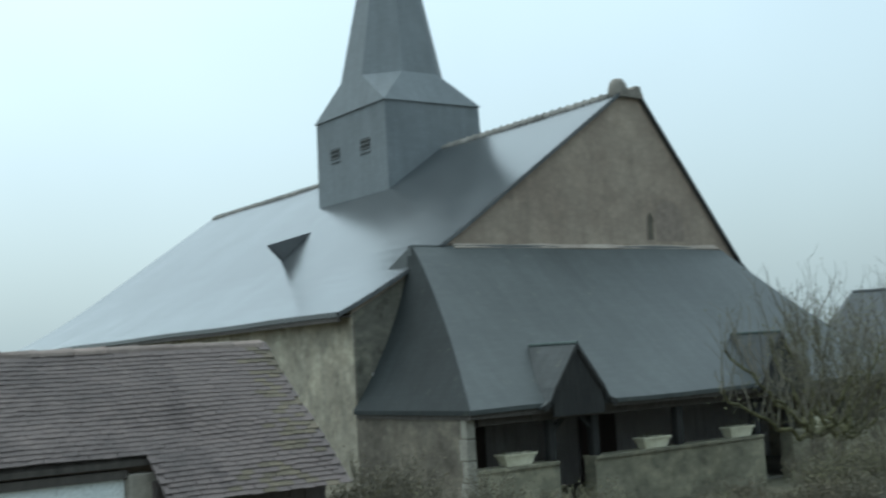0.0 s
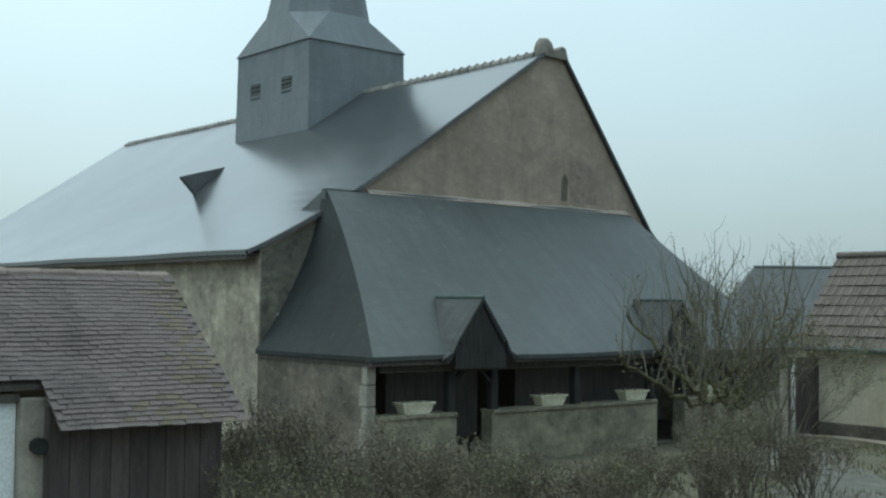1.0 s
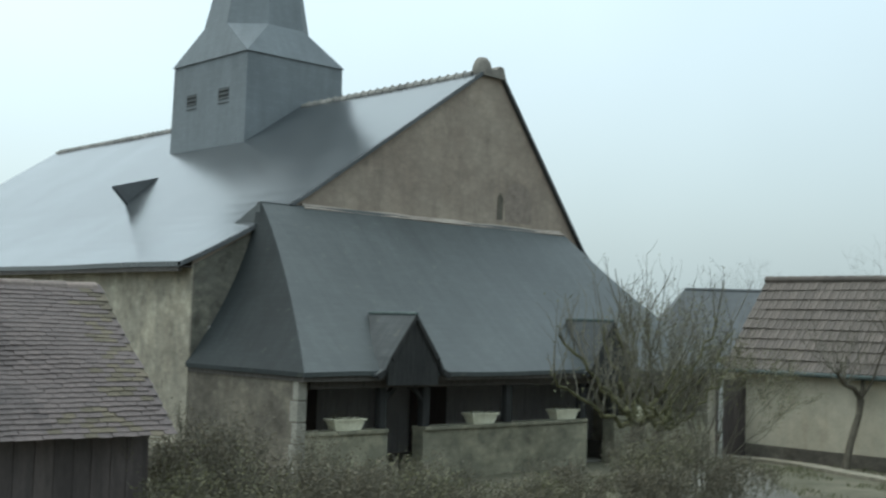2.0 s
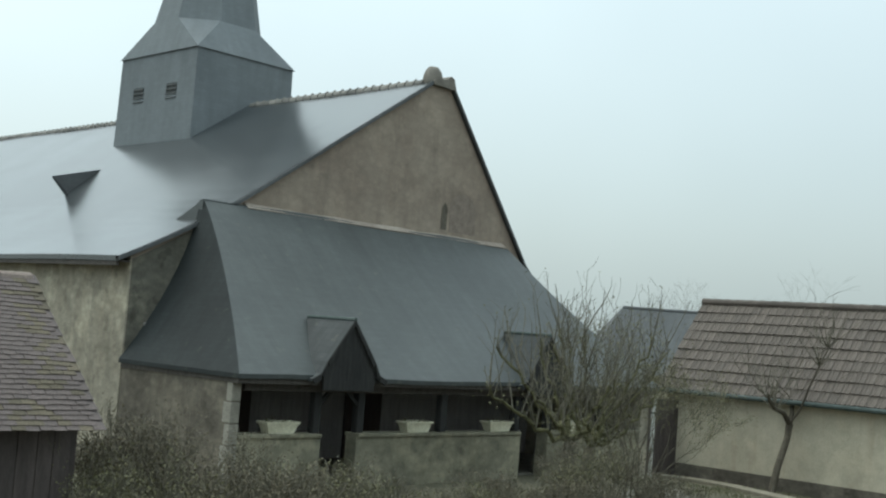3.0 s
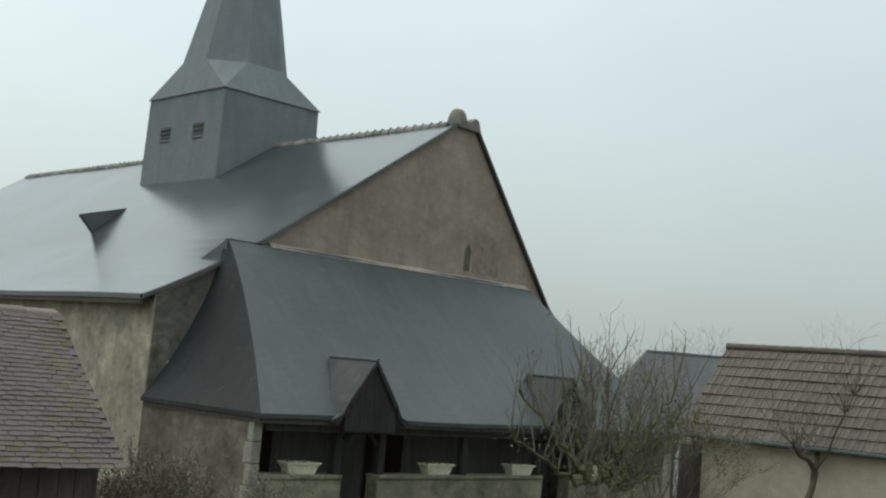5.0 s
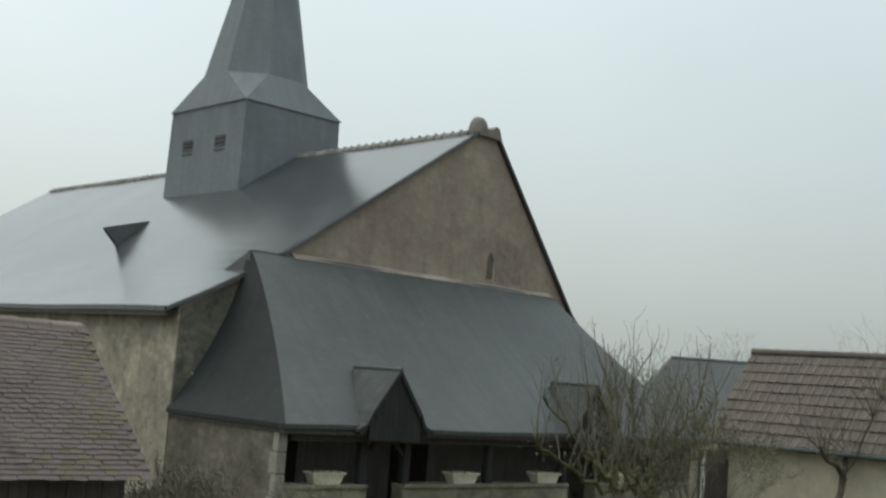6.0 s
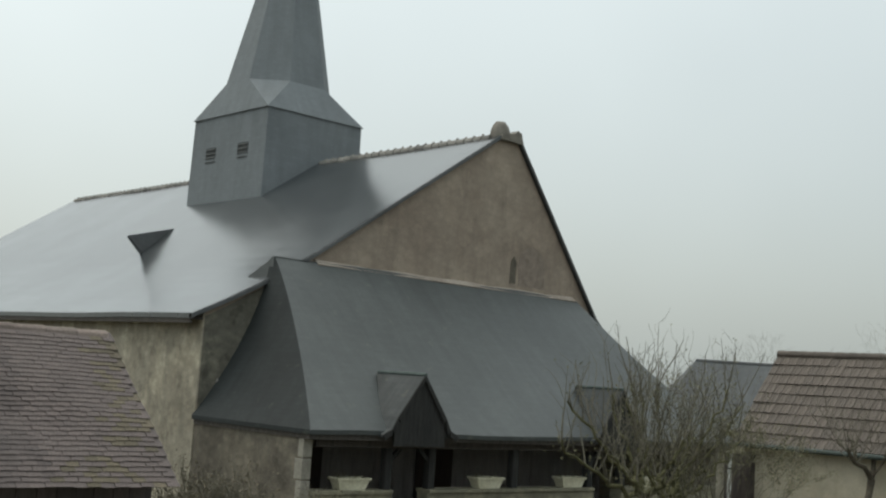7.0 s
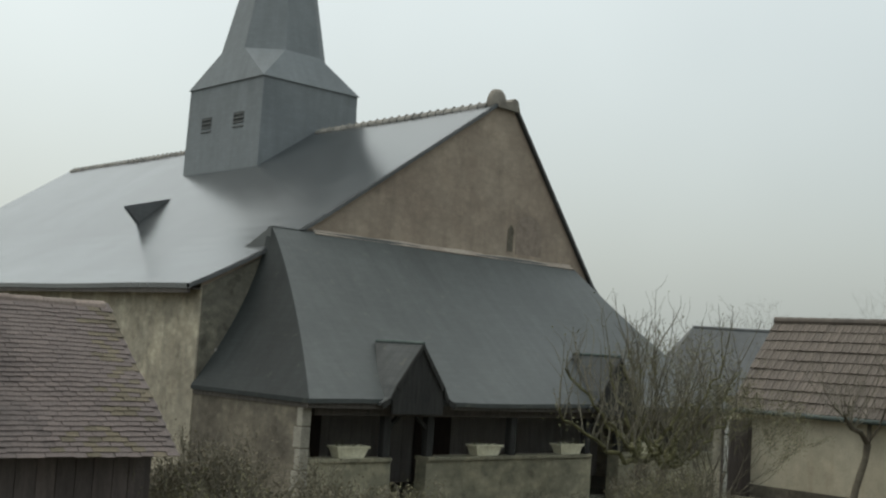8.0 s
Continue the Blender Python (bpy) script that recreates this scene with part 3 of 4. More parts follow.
    own(part("paving", box(0.20, 12.0, -3.22, -0.01, -0.1, 0.04), M_GRAVEL, gallery))
    for xc in (2.5, 6.2):
        own(part("church_door", box(xc - 0.55, xc + 0.55, -0.08, -0.04, 0.05, 2.05, bevel=0.01), M_DOOR, gallery, "dark brown plank door in shade"))


build_gallery()


def build_gablet():
    """Small steep gable over an entrance of the gallery, at its own origin: the middle of the entrance on the ground."""
    g = thing("entrance_gablet", (0, 0, 0), "small steep slate gablet over the gallery entrance", "gablet", "gallery gablets")
    y0, ya = -3.88, 3.09
    prof = [(0.90, 2.00), (0.70, 2.10), (0.58, 2.32), (0.0, ya)]
    for s in (-1, 1):
        rows = []
        for hx, z in prof:
            yb = GY + (z - GZ) / (GT - GZ) * (-0.10 - GY) + 0.10
            rows.append([(s * hx, y0, z), (s * hx, max(yb, y0 + 0.12), z)])
        part("roof_slope", sheet(rows, 0.05), M_SLATE_DRY, g)
    # black front gives the shade of the entrance as colour
    part("front_boarding", prism([(-0.60, y0 + 0.03, 1.80), (0.60, y0 + 0.03, 1.80), (0.62, y0 + 0.03, 2.10), (0.53, y0 + 0.03, 2.30), (0.0, y0 + 0.03, ya - 0.06), (-0.53, y0 + 0.03, 2.30), (-0.62, y0 + 0.03, 2.10)], (0, 0.04, 0)), M_BOARD_SHADE, g, "boarded gablet front, black in place of shade")
    for s in (-1, 1):
        for (xa, za), (xb, zb) in zip(prof, prof[1:]):
            part("barge_board", prism([(s * xa, y0 - 0.025, za - 0.005), (s * xb, y0 - 0.025, zb - 0.005), (s * xb, y0 - 0.025, zb - 0.11), (s * max(xa - 0.05, 0.02), y0 - 0.025, za - 0.09)], (0, 0.03, 0)), M_BOARD_SHADE, g)
    part("ridge_cap", rod((0, y0 - 0.02, ya), (0, -2.55, ya), 0.035, 8), M_ZINC, g)
    return g


gablet = build_gablet()
gablet.location = (2.36, 0, 0)
copy_thing(gablet, pose(8.02, 0, 0))


def build_planter():
    """Cream trough with a rim, soil and a few sprigs, at its own origin on the coping."""
    p = thing("planter", (0, 0, 0), "cream trough planter with sparse plants on the low wall", "planter", "planters on the low wall")
    bm = bmesh.new()
    def ring(hx, hy, z):
        return [bm.verts.new((sx * hx, sy * hy, z)) for sx, sy in ((-1, -1), (1, -1), (1, 1), (-1, 1))]
    rs = [ring(0.28, 0.10, 0.0), ring(0.345, 0.13, 0.17), ring(0.37, 0.15, 0.17), ring(0.375, 0.155, 0.21), ring(0.345, 0.13, 0.21), ring(0.33, 0.12, 0.15)]
    for a, b in zip(rs, rs[1:]):
        for k in range(4):
            bm.faces.new((a[k], a[(k + 1) % 4], b[(k + 1) % 4], b[k]))
    bm.faces.new(rs[0][::-1])
    bm.faces.new(rs[-1])
    part("trough", bm, M_POT, p)
    part("soil", box(-0.325, 0.325, -0.112, 0.112, 0.152, 0.18, wobble=0.006), M_SOIL, p)
    vs, fs = [], []
    for k in range(70):
        x, y = random.uniform(-0.30, 0.30), random.uniform(-0.09, 0.09)
        c = Vector((x, y, 0.18 + abs(random.gauss(0, 0.045))))
        d = Vector((random.uniform(-1, 1), random.uniform(-1, 1), random.uniform(0.2, 1))).normalized() * 0.035
        e = Vector((random.uniform(-1, 1), random.uniform(-1, 1), 0)).normalized() * 0.014
        n = len(vs)
        vs += [c - e, c + e, c + d]
        fs.append((n, n + 1, n + 2))
    raw("sprigs", vs, fs, M_LEAF, p)["kind"] = "stuff"
    return p


planter = build_planter()
planter.location = (1.18, -3.40, 1.00)
for x in (4.55, 6.98, 9.6):
    copy_thing(planter, pose(x, -3.40, 1.00))


def build_downpipe():
    d = thing("downpipe", (12.45, -3.6, 0), "white rainwater downpipe at the gallery corner", "downpipe")
    own(part("pipe", rod((12.44, -3.62, -0.1), (12.44, -3.62, 1.78), 0.05, 12), M_PIPE, d, "", True))
    own(part("elbow", rod((12.44, -3.62, 1.76), (12.36, -3.70, 1.92), 0.05, 12), M_PIPE, d, "", True))
    for z in (0.5, 1.4):
        own(part("bracket", rod((12.44, -3.62, z), (12.44, -3.62, z + 0.04), 0.062, 12), M_ZINC, d))


build_downpipe()


def build_gap_shade():
    # added dark boards stand in for the shadow in this gap
    g = thing("gate", (13.8, -2.6, 0), "dark boards added for the shadowed gap between the gallery and the house", "gate")
    for i in range(13):
        x = 12.62 + i * 0.19
        own(part("board", box(x, x + 0.182, -2.62, -2.59, -0.35, 1.72 + random.uniform(-0.02, 0.02)), M_DARKWOOD, g))
    for z in (0.3, 1.3):
        own(part("rail", box(12.62, 15.06, -2.59, -2.54, z, z + 0.1), M_DARKWOOD, g))


build_gap_shade()


# ---------------------------------------------------------------- tiled outbuilding beside the nave
def build_outbuilding():
    b = thing("outbuilding", (-9, -8, 0), "low outbuilding with a mossy plain-tile roof and dark boarded front", "outbuilding")
    xr, xl = -6.0, -15.0
    ry, rz, ey, ez = -8.05, 3.24, -9.72, 1.86
    d = Vector((0, ey - ry, ez - rz))
    slope_len = d.length
    d.normalize()
    nrm = Vector((1, 0, 0)).cross(d) * -1
    if nrm.z < 0:
        nrm = -nrm
    step_x = -7.82                      # left of here the roof stops higher, over the door
    hi = 0.74
    # roof deck
    own(part("roof_deck", prism([(xr, ry, rz - 0.05), (xr, ey + 0.03, ez - 0.02), (step_x, ey + 0.03, ez - 0.02), (step_x, ry + (ey - ry) * hi, rz + (ez - rz) * hi - 0.04), (xl, ry + (ey - ry) * hi, rz + (ez - rz) * hi - 0.04), (xl, ry, rz - 0.05)], (0, 0, -0.05)), M_OAK, b))
    own(part("roof_deck", prism([(xr, ry, rz - 0.05), (xl, ry, rz - 0.05), (xl, ry + 1.6, ez), (xr, ry + 1.6, ez)], (0, 0, -0.05)), M_TILE, b))
    # walls
    own(part("front_wall", box(step_x, xr - 0.05, -9.42, -9.30, -0.1, 1.98), M_DARKWOOD, b))
    k = step_x
    while k < xr - 0.22:
        w = random.uniform(0.16, 0.22)
        own(part("board", box(k + 0.004, k + w - 0.004, -9.45, -9.422, -0.1, 1.93), M_DARKWOOD, b))
        k += w
    own(part("gable_wall", prism([(xr - 0.04, -9.295, -0.1), (xr - 0.04, -9.295, 2.08), (xr - 0.04, ry, rz - 0.1), (xr - 0.04, ry + 1.5, 1.9), (xr - 0.04, ry + 1.5, -0.1)], (-0.2, 0, 0)), M_RENDER, b))
    own(part("pillar", box(-8.03, step_x + 0.06, -9.32, -9.02, -0.1, 2.06, bevel=0.015), M_PILLAR, b, "rendered door pillar"))
    own(part("lintel", box(xl, -8.03, -9.26, -9.05, 2.02, 2.10), M_OAK, b))
    door = own(part("garage_door", box(-10.5, -8.035, -9.20, -9.15, 0.0, 2.02, bevel=0.008), M_WHITE, b, "white painted double door"))
    for x in (-8.65, -9.27, -9.89):
        own(part("door_batten", box(x - 0.012, x + 0.012, -9.212, -9.202, 0.02, 2.0), M_WHITE, door))
    own(part("front_wall", box(xl, -10.5, -9.30, -9.05, -0.1, 2.02), M_PILLAR, b))
    bm = rod((-7.885, -9.325, 1.63), (-7.885, -9.42, 1.63), 0.075, 14)
    own(part("wall_lamp", bm, M_BLACK, b, "round black wall lamp"))
    # mortared ridge
    for i in range(26):
        x = xr - 0.02 - i * 0.35
        bm = bmesh.new()
        a0, a1 = [], []
        for k in range(7):
            w = math.pi * k / 6
            for ring, xx, r in ((a0, x, 0.075), (a1, x - 0.34, 0.066)):
                ring.append(bm.verts.new((xx, ry + math.cos(w) * r * 1.2, rz - 0.04 + math.sin(w) * r)))
        for k in range(6):
            bm.faces.new((a0[k], a0[k + 1], a1[k + 1], a1[k]))
        bm.faces.new(a0)
        bm.faces.new(a1[::-1])
        own(part("ridge_tile", bm, M_TILE_RIDGE, b))
    # plain tiles: the courses nearest the verge singly, the rest joined
    g, w = 0.066, 0.135
    n_rows = int(slope_len / g) + 1
    top = Vector((0, ry, rz))
    tile_me = {}
    def tile_verts(wd, ln, th):
        """A thin slightly cambered tile, its head at the origin, running down the slope."""
        out = []
        for t in (0, 1):
            for (u, v) in ((-wd / 2, 0), (wd / 2, 0), (wd / 2, ln), (-wd / 2, ln)):
                out.append(Vector((u, 0, 0)) + d * v + nrm * (th * (1 - t) + th * v / g))
        return out
    tile_faces = [(0, 1, 2, 3), (7, 6, 5, 4), (0, 4, 5, 1), (1, 5, 6, 2), (2, 6, 7, 3), (3, 7, 4, 0)]
    for key, mat in (("a", M_TILE), ("m", M_TILE_MOSS)):
        me = bpy.data.meshes.new("tile")
        me.from_pydata(tile_verts(w - 0.003, 0.17, 0.008), [], tile_faces)
        me.materials.append(mat)
        tile_me[key] = me
    vs, fs, count = [], [], 0
    inv = b.matrix_world.inverted()
    for r in range(n_rows):
        s = r * g
        for c in range(66):
            x = xr - w / 2 + 0.03 - c * w - (w / 2 if r % 2 else 0)
            if x < step_x and s > slope_len * hi - 0.14:
                continue
            if x < xl:
                continue
            jit = Vector((random.uniform(-0.006, 0.006), 0, 0)) + d * random.uniform(-0.006, 0.006)
            pos = Vector((x, 0, 0)) + top + d * s + nrm * (0.004 + random.uniform(0, 0.003) + 0.03 * noise.noise((x * 0.8, s * 1.2, 5))) + jit
            near = c < 9
            if near and count < 300:
                edge = (s / slope_len > 0.8 or c < 2 + 3 * (s / slope_len) ** 2) and random.random() < 0.4
                ob = new("tile", tile_me["m" if edge else "a"])
                ob.parent = b
                ob.matrix_parent_inverse = inv
                ob.matrix_basis = Matrix.Translation(pos) @ Matrix.Rotation(random.uniform(-0.02, 0.02), 4, nrm)
                count += 1
            else:
                n = len(vs)
                vs += [v + pos for v in tile_verts(w - 0.003, 0.17, 0.008)]
                fs += [tuple(i + n for i in f) for f in tile_faces]
    ob = own(raw("tiling", vs, fs, M_TILE, b))
    ob["kind"] = "stuff"


# ---------------------------------------------------------------- houses beyond
def build_tiled_house():
    h = thing("house", (18, -7, 0), "cream rendered house with a brown interlocking-tile roof", "house")
    y0, y1 = -2.1, -12.0
    rx, rz, ex, ez = 16.85, 4.37, 14.85, 2.0
    own(part("wall", box(15.1, 15.4, y1, y0 - 0.452, -0.5, 2.25), M_CREAM, h, "cream render with ochre damp stains"))
    own(part("gable_wall", prism([(15.1, y0 - 0.15, -0.5), (15.1, y0 - 0.15, 2.2), (rx, y0 - 0.15, rz - 0.1), (18.7, y0 - 0.15, 2.2), (18.7, y0 - 0.15, -0.5)], (0, -0.3, 0)), M_CREAM, h))
    own(part("wall", box(18.4, 18.7, y1, y0 - 0.45, -0.5, 2.2), M_CREAM, h))
    own(part("gable_wall", prism([(15.1, y1, -0.5), (15.1, y1, 2.2), (rx, y1, rz - 0.1), (18.7, y1, 2.2), (18.7, y1, -0.5)], (0, -0.3, 0)), M_CREAM, h))
    own(part("plinth", box(15.06, 15.1, y1, y0 - 0.15, -0.5, 0.05), M_GALWALL, h))
    own(part("roof_deck", prism([(rx, y0, rz - 0.06), (ex, y0, ez - 0.06), (ex, y1, ez - 0.06), (rx, y1, rz - 0.06)], (0, 0, -0.05)), M_OAK, h))
    own(part("roof_deck", prism([(rx, y0, rz - 0.06), (rx, y1, rz - 0.06), (2 * rx - ex, y1, ez - 0.06), (2 * rx - ex, y0, ez - 0.06)], (0, 0, -0.05)), M_PANTILE, h))
    gut = own(part("gutter", rod((ex - 0.06, y0, ez - 0.08), (ex - 0.06, y1, ez - 0.08), 0.065, 10), M_ZINC, h, "grey zinc gutter", True))
    own(part("gutter_bracket", box(ex - 0.02, ex + 0.2, y0 - 0.5, y0 - 0.47, ez - 0.1, ez - 0.08), M_ZINC, gut))
    d = Vector((ex - rx, 0, ez - rz))
    ln = d.length
    d.normalize()
    nrm = Vector((-d.z, 0, d.x))
    if nrm.z < 0:
        nrm = -nrm
    rows, w = 9, 0.24
    g = (ln + 0.05 - 0.40) / (rows - 1)
    # one interlocking tile: a low roll and a flat pan, thick lower edge
    prof = [(-0.12, 0.0), (-0.085, 0.028), (-0.05, 0.004), (0.03, 0.004), (0.06, 0.022), (0.09, 0.004), (0.12, 0.004)]
    tv = []
    for v, lift in ((0.0, 0.0), (0.40, 0.035)):
        for u, z in prof:
            tv.append(Vector((0, u, 0)) + d * v + nrm * (z + lift))
    for u, z in prof:
        tv.append(Vector((0, u, 0)) + d * 0.40 + nrm * 0.004)
    n = len(prof)
    tf = [(i, i + 1, n + i + 1, n + i) for i in range(n - 1)] + [(n + i, n + i + 1, 2 * n + i + 1, 2 * n + i) for i in range(n - 1)]
    me = bpy.data.meshes.new("tile")
    me.from_pydata(tv, [], tf)
    me.materials.append(M_PANTILE)
    inv = h.matrix_world.inverted()
    vs, fs, cnt = [], [], 0
    for c in range(int((y0 - y1) / w)):
        for r in range(rows):
            pos = Vector((rx, y0 - w / 2 - c * w, rz)) + d * (r * g) + nrm * (random.uniform(0, 0.012) + 0.02 * noise.noise((c * 0.15, r * 0.4, 2)))
            if cnt < 290:
                ob = new("tile", me)
                ob.parent = h
                ob.matrix_parent_inverse = inv
                ob.matrix_basis = Matrix.Translation(pos)
                cnt += 1
            else:
                k = len(vs)
                vs += [v + pos for v in tv]
                fs += [tuple(i + k for i in f) for f in tf]
    ob = own(raw("tiling", vs, fs, M_PANTILE, h))
    ob["kind"] = "stuff"
    for i in range(28):
        y = y0 - i * 0.35
        own(part("ridge_tile", rod((rx, y, rz + 0.0), (rx, y - 0.34, rz + 0.0), 0.12, 10, 0.105), M_PANTILE, h))


def build_slate_house():
    """Built along its own x, with the ridge's near end over the origin."""
    h = thing("house", (0, 0, 0), "distant low house with a hipped grey slate roof", "house")
    zr, ze = 4.85, 1.9
    bm = bmesh.new()
    v = [bm.verts.new(p) for p in ((-2.2, -3.0, ze), (15, -3.0, ze), (15, 3.0, ze), (-2.2, 3.0, ze))]
    a, b = bm.verts.new((0, 0, zr)), bm.verts.new((14.5, 0, zr))
    for f in ((v[0], v[1], b, a), (v[1], v[2], b), (v[2], v[3], a, b), (v[3], v[0], a), (v[3], v[2], v[1], v[0])):
        bm.faces.new(f)
    part("roof", bm, M_SLATE_HAZED, h, "hipped grey slate roof")
    part("wall", box(-1.8, 14.6, -2.6, 2.6, -0.8, ze), M_CREAM, h)
    for i in range(42):
        part("ridge_tile", rod((i * 0.34, 0, zr - 0.03), (i * 0.34 + 0.33, 0, zr - 0.03), 0.09, 8), M_SLATE_HAZED, h)
    h.matrix_world = pose(32.75, 12.0, -0.06, 0, 0, -46)


build_slate_house()


# ---------------------------------------------------------------- plants
def branch_tree(base, height, spread, seed, stems=1, depth=5, r0=0.06, up=0.5, leafy=0, leaf_size=0.03, lean=(0, 0)):
    """Tapered, forking wood from a base; returns trunk and twig meshes' data and leaf places."""
    rnd = random.Random(seed)
    stems_made, twigs, tips = [], ([], []), []

    def grow(p, dirn, length, r, level):
        segs = 3 if level < 2 else 2
        for s in range(segs):
            dirn = (dirn + Vector((rnd.gauss(0, 0.16), rnd.gauss(0, 0.16), rnd.gauss(0, 0.10) + 0.04 * up))).normalized()
            q = p + dirn * length / segs
            r2 = r * 0.86
            thick = r > r0 * 0.28
            dst = stems_made[-1] if thick else twigs
            tube_into(dst[0], dst[1], p, q, r, r2, 6 if thick else 3)
            p, r = q, r2
            if level >= depth - 2:
                tips.append((p.copy(), dirn.copy()))
        if level >= depth:
            return
        kids = rnd.choice((2, 3)) if level else rnd.choice((3, 4))
        for k in range(kids):
            side = Vector((rnd.gauss(0, 1), rnd.gauss(0, 1), rnd.gauss(0.15, 0.4))).normalized()
            nd = (dirn * (0.75 + 0.2 * up) + side * spread).normalized()
            grow(p.copy(), nd, length * rnd.uniform(0.62, 0.86), max(r * rnd.uniform(0.55, 0.8), 0.0035), level + 1)

    for s in range(stems):
        b = Vector(base) + (Vector((rnd.gauss(0, 0.16), rnd.gauss(0, 0.16), 0)) if stems > 1 else Vector((0, 0, 0)))
        stems_made.append(([], []))
        dn = Vector((lean[0] + rnd.gauss(0, 0.28 if stems > 1 else 0.05), lean[1] + rnd.gauss(0, 0.28 if stems > 1 else 0.05), 1)).normalized()
        grow(b, dn, height * 0.30 * rnd.uniform(0.8, 1.15), r0 * rnd.uniform(0.7, 1), 0)
    lv, lf = [], []
    for p, dn in tips:
        for k in range(leafy):
            c = p + Vector((rnd.gauss(0, 0.05), rnd.gauss(0, 0.05), rnd.gauss(0, 0.05)))
            a = Vector((rnd.uniform(-1, 1), rnd.uniform(-1, 1), rnd.uniform(-1, 1))).normalized() * leaf_size * rnd.uniform(0.6, 1.3)
            s = a.cross(Vector((rnd.uniform(-1, 1), rnd.uniform(-1, 1), rnd.uniform(-1, 1)))).normalized() * leaf_size * 0.35
            n = len(lv)
            lv += [c, c + a * 0.5 + s, c + a, c + a * 0.5 - s]
            lf.append((n, n + 1, n + 2, n + 3))
    return stems_made, twigs, (lv, lf)


def plant(name, base, label, category, leaf_mat, **k):
    made_stems, twigs, leaves = branch_tree(base, **k)
    t = thing(name, base, label, category)
    for sv, sf in made_stems:
        own(raw("stem" if len(made_stems) > 1 else "trunk", sv, sf, M_BARK, t, "", True))
    if twigs[0]:
        own(raw("crown", twigs[0], twigs[1], M_TWIG, t))["kind"] = "stuff"
    if leaves[0]:
        own(raw("foliage", leaves[0], leaves[1], leaf_mat, t))["kind"] = "stuff"
    return t


def build_fruit_tree(base, seed, size, upright, leafy, forked=1.0, limbs=()):
    """An old goblet-pruned fruit tree: short trunk, spreading limbs, many upright water shoots."""
    t = thing("fruit_tree", base, "old bare fruit tree with spreading limbs and upright shoots", "tree")
    rnd = random.Random(seed)
    b = Vector(base)
    fork = b + Vector((0.05, 0, forked))
    vs, fs = [], []
    tube_into(vs, fs, b + Vector((0, 0, -0.1)), b + Vector((-0.03, 0.02, forked * 0.6)), 0.12, 0.095, 9)
    tube_into(vs, fs, b + Vector((-0.03, 0.02, forked * 0.6)), fork, 0.095, 0.10, 9)
    own(raw("trunk", vs, fs, M_BARK, t, "", True))
    tv, tf, lv, lf = [], [], [], []

    def leaf(c, n, spread):
        for _ in range(n):
            p = c + Vector((rnd.gauss(0, spread), rnd.gauss(0, spread), rnd.gauss(0, spread)))
            a = Vector((rnd.uniform(-1, 1), rnd.uniform(-1, 1), rnd.uniform(-1, 1))).normalized() * rnd.uniform(0.02, 0.05)
            s = a.cross(Vector((rnd.uniform(-1, 1), rnd.uniform(-1, 1), 0.3))).normalized() * 0.012
            k = len(lv)
            lv.extend([p, p + a * 0.5 + s, p + a, p + a * 0.5 - s])
            lf.append((k, k + 1, k + 2, k + 3))

    def shoot(p, dn, length, r):
        n = 5
        for i in range(n):
            dn = (dn + Vector((rnd.gauss(0, 0.09), rnd.gauss(0, 0.09), 0.05))).normalized()
            q = p + dn * length / n
            tube_into(tv, tf, p, q, r, r * 0.82, 4)
            if i > 0 and rnd.random() < 0.75:
                sd = (dn * 0.7 + Vector((rnd.gauss(0, 0.7), rnd.gauss(0, 0.7), rnd.uniform(0, 0.5)))).normalized()
                e = q
                rr = max(r * 0.55, 0.004)
                for _ in range(3):
                    sd = (sd + Vector((rnd.gauss(0, 0.2), rnd.gauss(0, 0.2), 0.1))).normalized()
                    f = e + sd * length * rnd.uniform(0.06, 0.13)
                    tube_into(tv, tf, e, f, rr, rr * 0.8, 3)
                    e, rr = f, rr * 0.8
                if rnd.random() < 0.5:
                    leaf(e, leafy, 0.02)
            p, r = q, max(r * 0.82, 0.0035)

    # limbs: heading, reach, height gained
    for az, reach, rise in limbs:
        w = radians(az)
        end = fork + Vector((math.cos(w) * reach * size, math.sin(w) * reach * 0.7 * size, rise * size * 1.15))
        mid = fork.lerp(end, 0.5) + Vector((rnd.gauss(0, 0.1), rnd.gauss(0, 0.1), -0.15 + rnd.gauss(0, 0.15)))
        vs, fs = [], []
        last, n, r = fork.copy(), 12, 0.042 * size
        for i in range(1, n + 1):
            u = i / n
            p = fork.lerp(mid, u).lerp(mid.lerp(end, u), u) + Vector((rnd.gauss(0, 0.04), rnd.gauss(0, 0.04), rnd.gauss(0, 0.04)))
            tube_into(vs, fs, last, p, r, r * 0.93, 7)
            r *= 0.93
            if i > 2:
                for _ in range(rnd.choice((1, 1, 2, 2))):
                    shoot(p, Vector((rnd.gauss(0, 0.35), rnd.gauss(0, 0.35), 1)).normalized(), rnd.uniform(0.3, 1.3) * upright * (0.75 + 0.4 * (1 - u)), rnd.uniform(0.007, 0.015))
            leaf(p, 8 * leafy, 0.10)
            last = p
        own(raw("limb", vs, fs, M_MOSSBARK, t, "", True))
    own(raw("crown", tv, tf, M_TWIG, t))["kind"] = "stuff"
    own(raw("foliage", lv, lf, M_LEAF, t))["kind"] = "stuff"


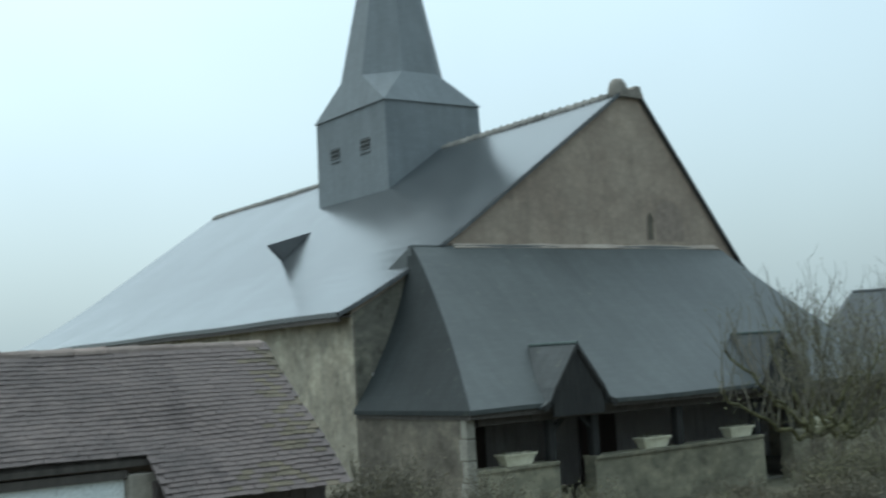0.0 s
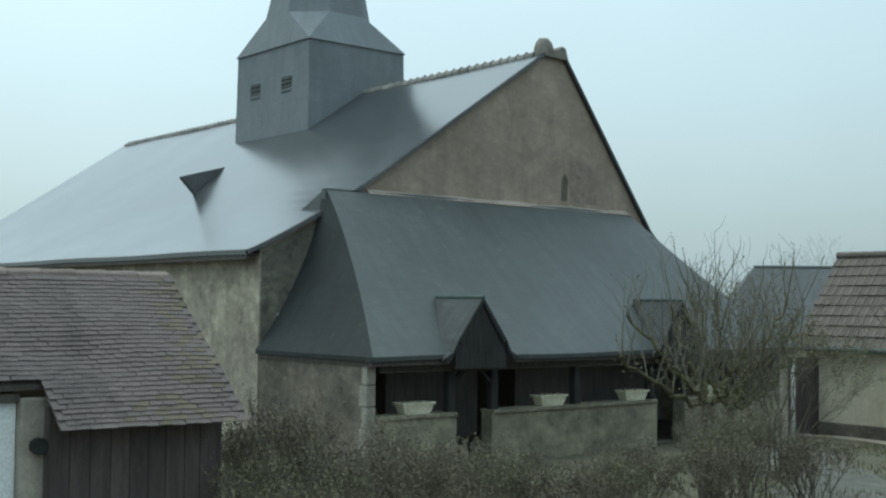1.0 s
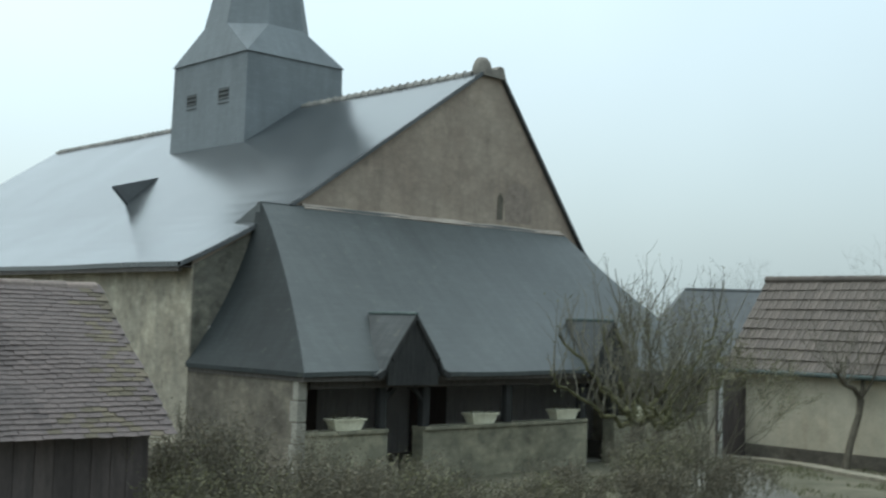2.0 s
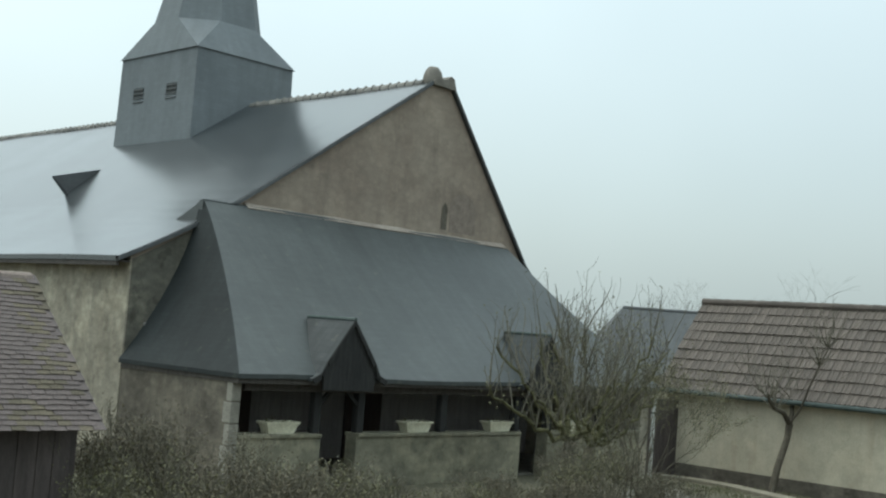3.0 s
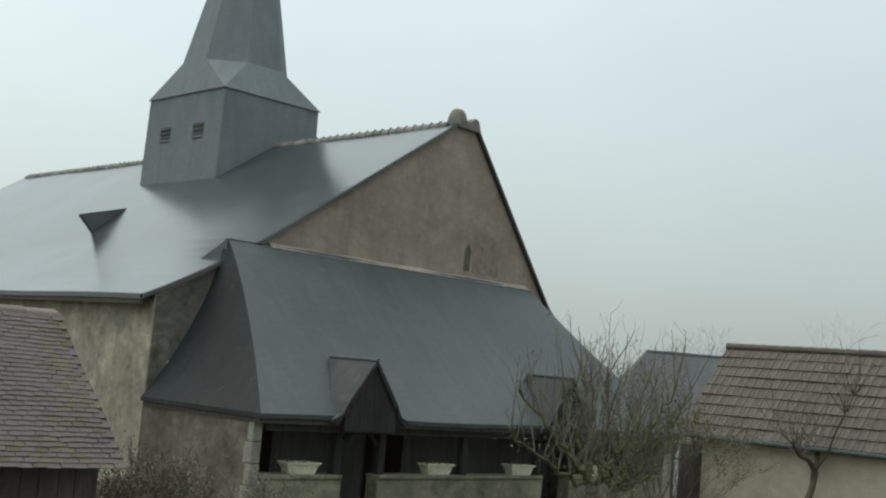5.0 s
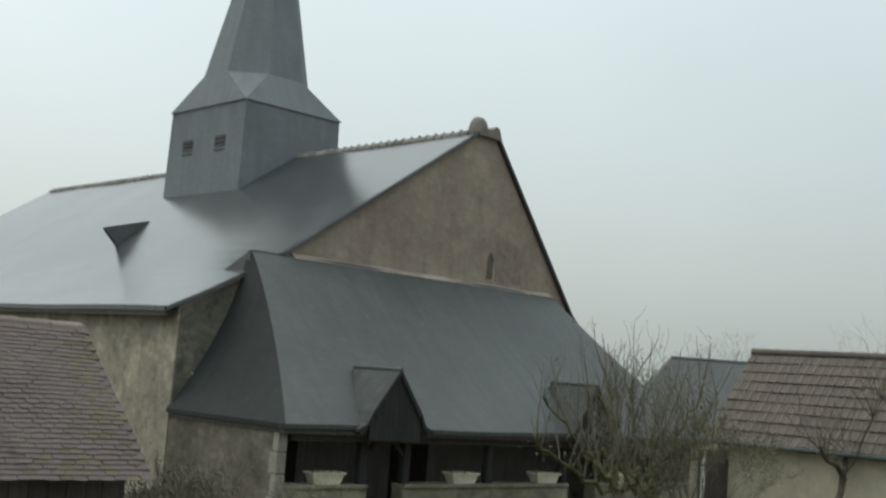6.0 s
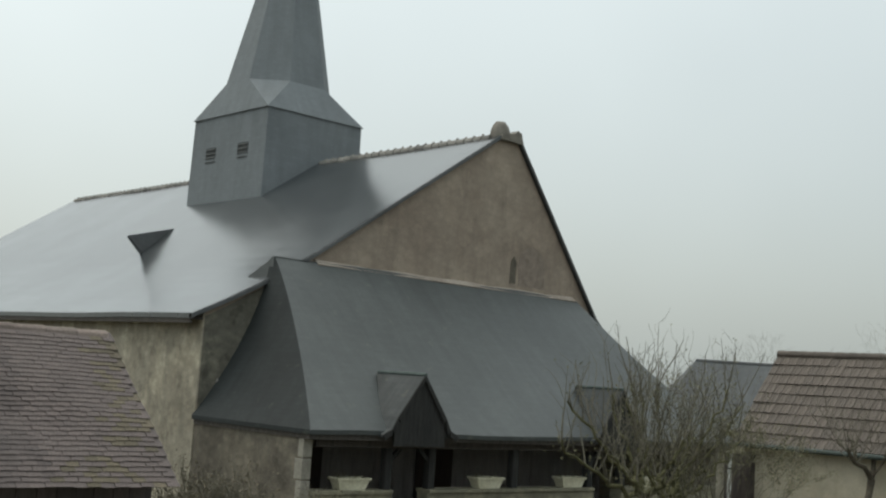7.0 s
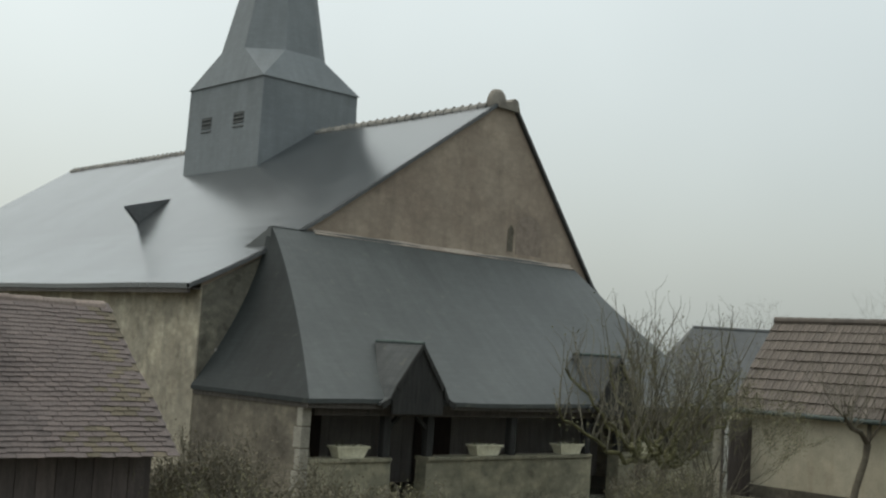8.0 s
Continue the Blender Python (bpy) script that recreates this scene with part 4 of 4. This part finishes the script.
def build_plants():
    build_fruit_tree((2.75, -8.6, 0.0), 12, 1.0, 1.15, 1, 1.45,
                     ((172, 1.9, 0.75), (150, 1.5, 1.15), (205, 1.5, 0.55), (15, 1.2, 0.8), (60, 0.9, 1.3), (-95, 1.0, 0.8), (110, 0.9, 1.4)))
    build_fruit_tree((4.2, -7.9, 0.0), 21, 0.95, 1.35, 2, 1.25,
                     ((165, 1.0, 1.5), (120, 0.8, 1.8), (70, 0.7, 1.7), (8, 2.0, 0.75), (-25, 1.6, 0.9), (30, 1.6, 1.3), (-100, 0.8, 1.1), (0, 2.2, 1.5), (-12, 1.5, 1.8)))
    plant("large_shrub", (6.2, -7.7, 0.0), "olive-leaved loose shrub beside the fruit trees", "shrub", M_LEAF,
          height=3.9, spread=0.44, seed=77, stems=7, depth=4, r0=0.026, up=1.3, leafy=6, leaf_size=0.03)
    # low brownish shrubs along the garden edge
    for i in range(12):
        x = -5.7 + i * 0.80
        hgt = (1.6, 1.8, 1.65, 1.5, 1.35, 1.2, 1.1, 1.15, 1.25, 1.5, 1.55, 1.2)[i]
        plant("garden_shrub", (x, -9.9 + 0.4 * math.sin(i * 2.1), 0.0), "low tangled brown-green winter shrub", "shrub",
              M_BROWNLEAF if i % 3 else M_LEAF, height=hgt, spread=0.42, seed=30 + i, stems=12, depth=4, r0=0.018, up=1.7, leafy=2, leaf_size=0.026)
    for x, y, hgt, seed in ((-5.3, -8.8, 1.9, 91), (-4.5, -8.3, 1.7, 92), (-3.7, -8.9, 1.6, 93)):
        plant("garden_shrub", (x, y, 0.0), "low tangled brown-green winter shrub", "shrub", M_BROWNLEAF,
              height=hgt, spread=0.55, seed=seed, stems=11, depth=4, r0=0.02, up=1.6, leafy=2, leaf_size=0.028)
    # small pollard before the cream house
    pol = thing("pollard_tree", (14.0, -6.0, -0.3), "small bare pollarded tree before the cream wall", "tree")
    wv, wf = [], []
    pts = [Vector((13.95, -6, -0.4)), Vector((14.25, -6, 0.4)), Vector((14.6, -6.02, 1.05)), Vector((14.72, -6.0, 1.4))]
    rr = [0.10, 0.085, 0.08, 0.095]
    for a, b, ra, rb in zip(pts, pts[1:], rr, rr[1:]):
        tube_into(wv, wf, a, b, ra, rb, 8)
    arms = [[pts[-1], Vector((14.3, -6.05, 1.68)), Vector((13.75, -6.1, 1.78)), Vector((13.45, -6.1, 2.02))],
            [pts[-1], Vector((14.9, -5.95, 1.65)), Vector((15.0, -5.9, 1.95))],
            [pts[-1], Vector((14.76, -6.25, 1.8)), Vector((14.66, -6.5, 2.35)), Vector((14.6, -6.75, 2.85)), Vector((14.62, -6.95, 3.3))]]
    for arm in arms:
        r = 0.07 if len(arm) < 5 else 0.032
        for a, b in zip(arm, arm[1:]):
            tube_into(wv, wf, a, b, r, r * 0.85, 7)
            r *= 0.85
    own(raw("trunk", wv, wf, M_BARK, pol, "", True))
    rnd = random.Random(5)
    tv, tf = [], []
    for tip in (arms[0][-1], arms[0][-2], arms[1][-1], arms[2][-1], arms[2][-2]):
        for k in range(14):
            p = tip.copy()
            dn = Vector((rnd.gauss(0, 0.6), rnd.gauss(0, 0.6), rnd.uniform(0.3, 1))).normalized()
            r = 0.016
            reach = rnd.choice((0.12, 0.18, 0.22, 0.27)) * (0.7 if tip.z > 2.5 else 1.0)
            for s in range(7):
                dn = (dn + Vector((rnd.gauss(0, 0.15), rnd.gauss(0, 0.15), 0.10))).normalized()
                q = p + dn * reach * rnd.uniform(0.7, 1.2)
                tube_into(tv, tf, p, q, r, r * 0.82, 3)
                if s > 2:
                    sd = (dn + Vector((rnd.gauss(0, 0.6), rnd.gauss(0, 0.6), 0.1))).normalized()
                    tube_into(tv, tf, q, q + sd * reach * 0.9, r * 0.6, r * 0.4, 3)
                p, r = q, r * 0.82
    own(raw("crown", tv, tf, M_TWIG, pol))["kind"] = "stuff"
    # bare crowns far behind the roofs
    for i, (x, y, hgt) in enumerate(((40.0, 14.0, 6.6), (48.0, 17.0, 7.6), (52.0, 14.0, 7.8))):
        plant("bare_tree", (x, y, -0.5), "bare winter tree behind the houses", "tree", M_LEAF,
              height=hgt, spread=0.6, seed=60 + i, stems=1, depth=5, r0=0.12, up=0.7)


build_plants()


def build_grass():
    rnd = random.Random(3)
    vs, fs = [], []
    for k in range(16000):
        x, y = rnd.uniform(-5, 16), rnd.uniform(-12.5, -3.8)
        if noise.noise((x * 0.6, y * 0.6, 8)) < -0.12:
            continue
        z = ground_z(x, y)
        hgt = rnd.uniform(0.04, 0.13)
        w = rnd.uniform(0, math.pi)
        s = Vector((math.cos(w), math.sin(w), 0)) * 0.012
        t = Vector((rnd.gauss(0, 0.03), rnd.gauss(0, 0.03), hgt))
        c = Vector((x, y, z))
        n = len(vs)
        vs += [c - s, c + s, c + t]
        fs.append((n, n + 1, n + 2))
    ob = raw("grass", vs, fs, M_GRASS, None)
    tagged(ob, "short tufts of dull winter grass", "grass", "", "stuff")


build_grass()

# roof tiles last: the buildings that carry them
build_outbuilding()
build_tiled_house()
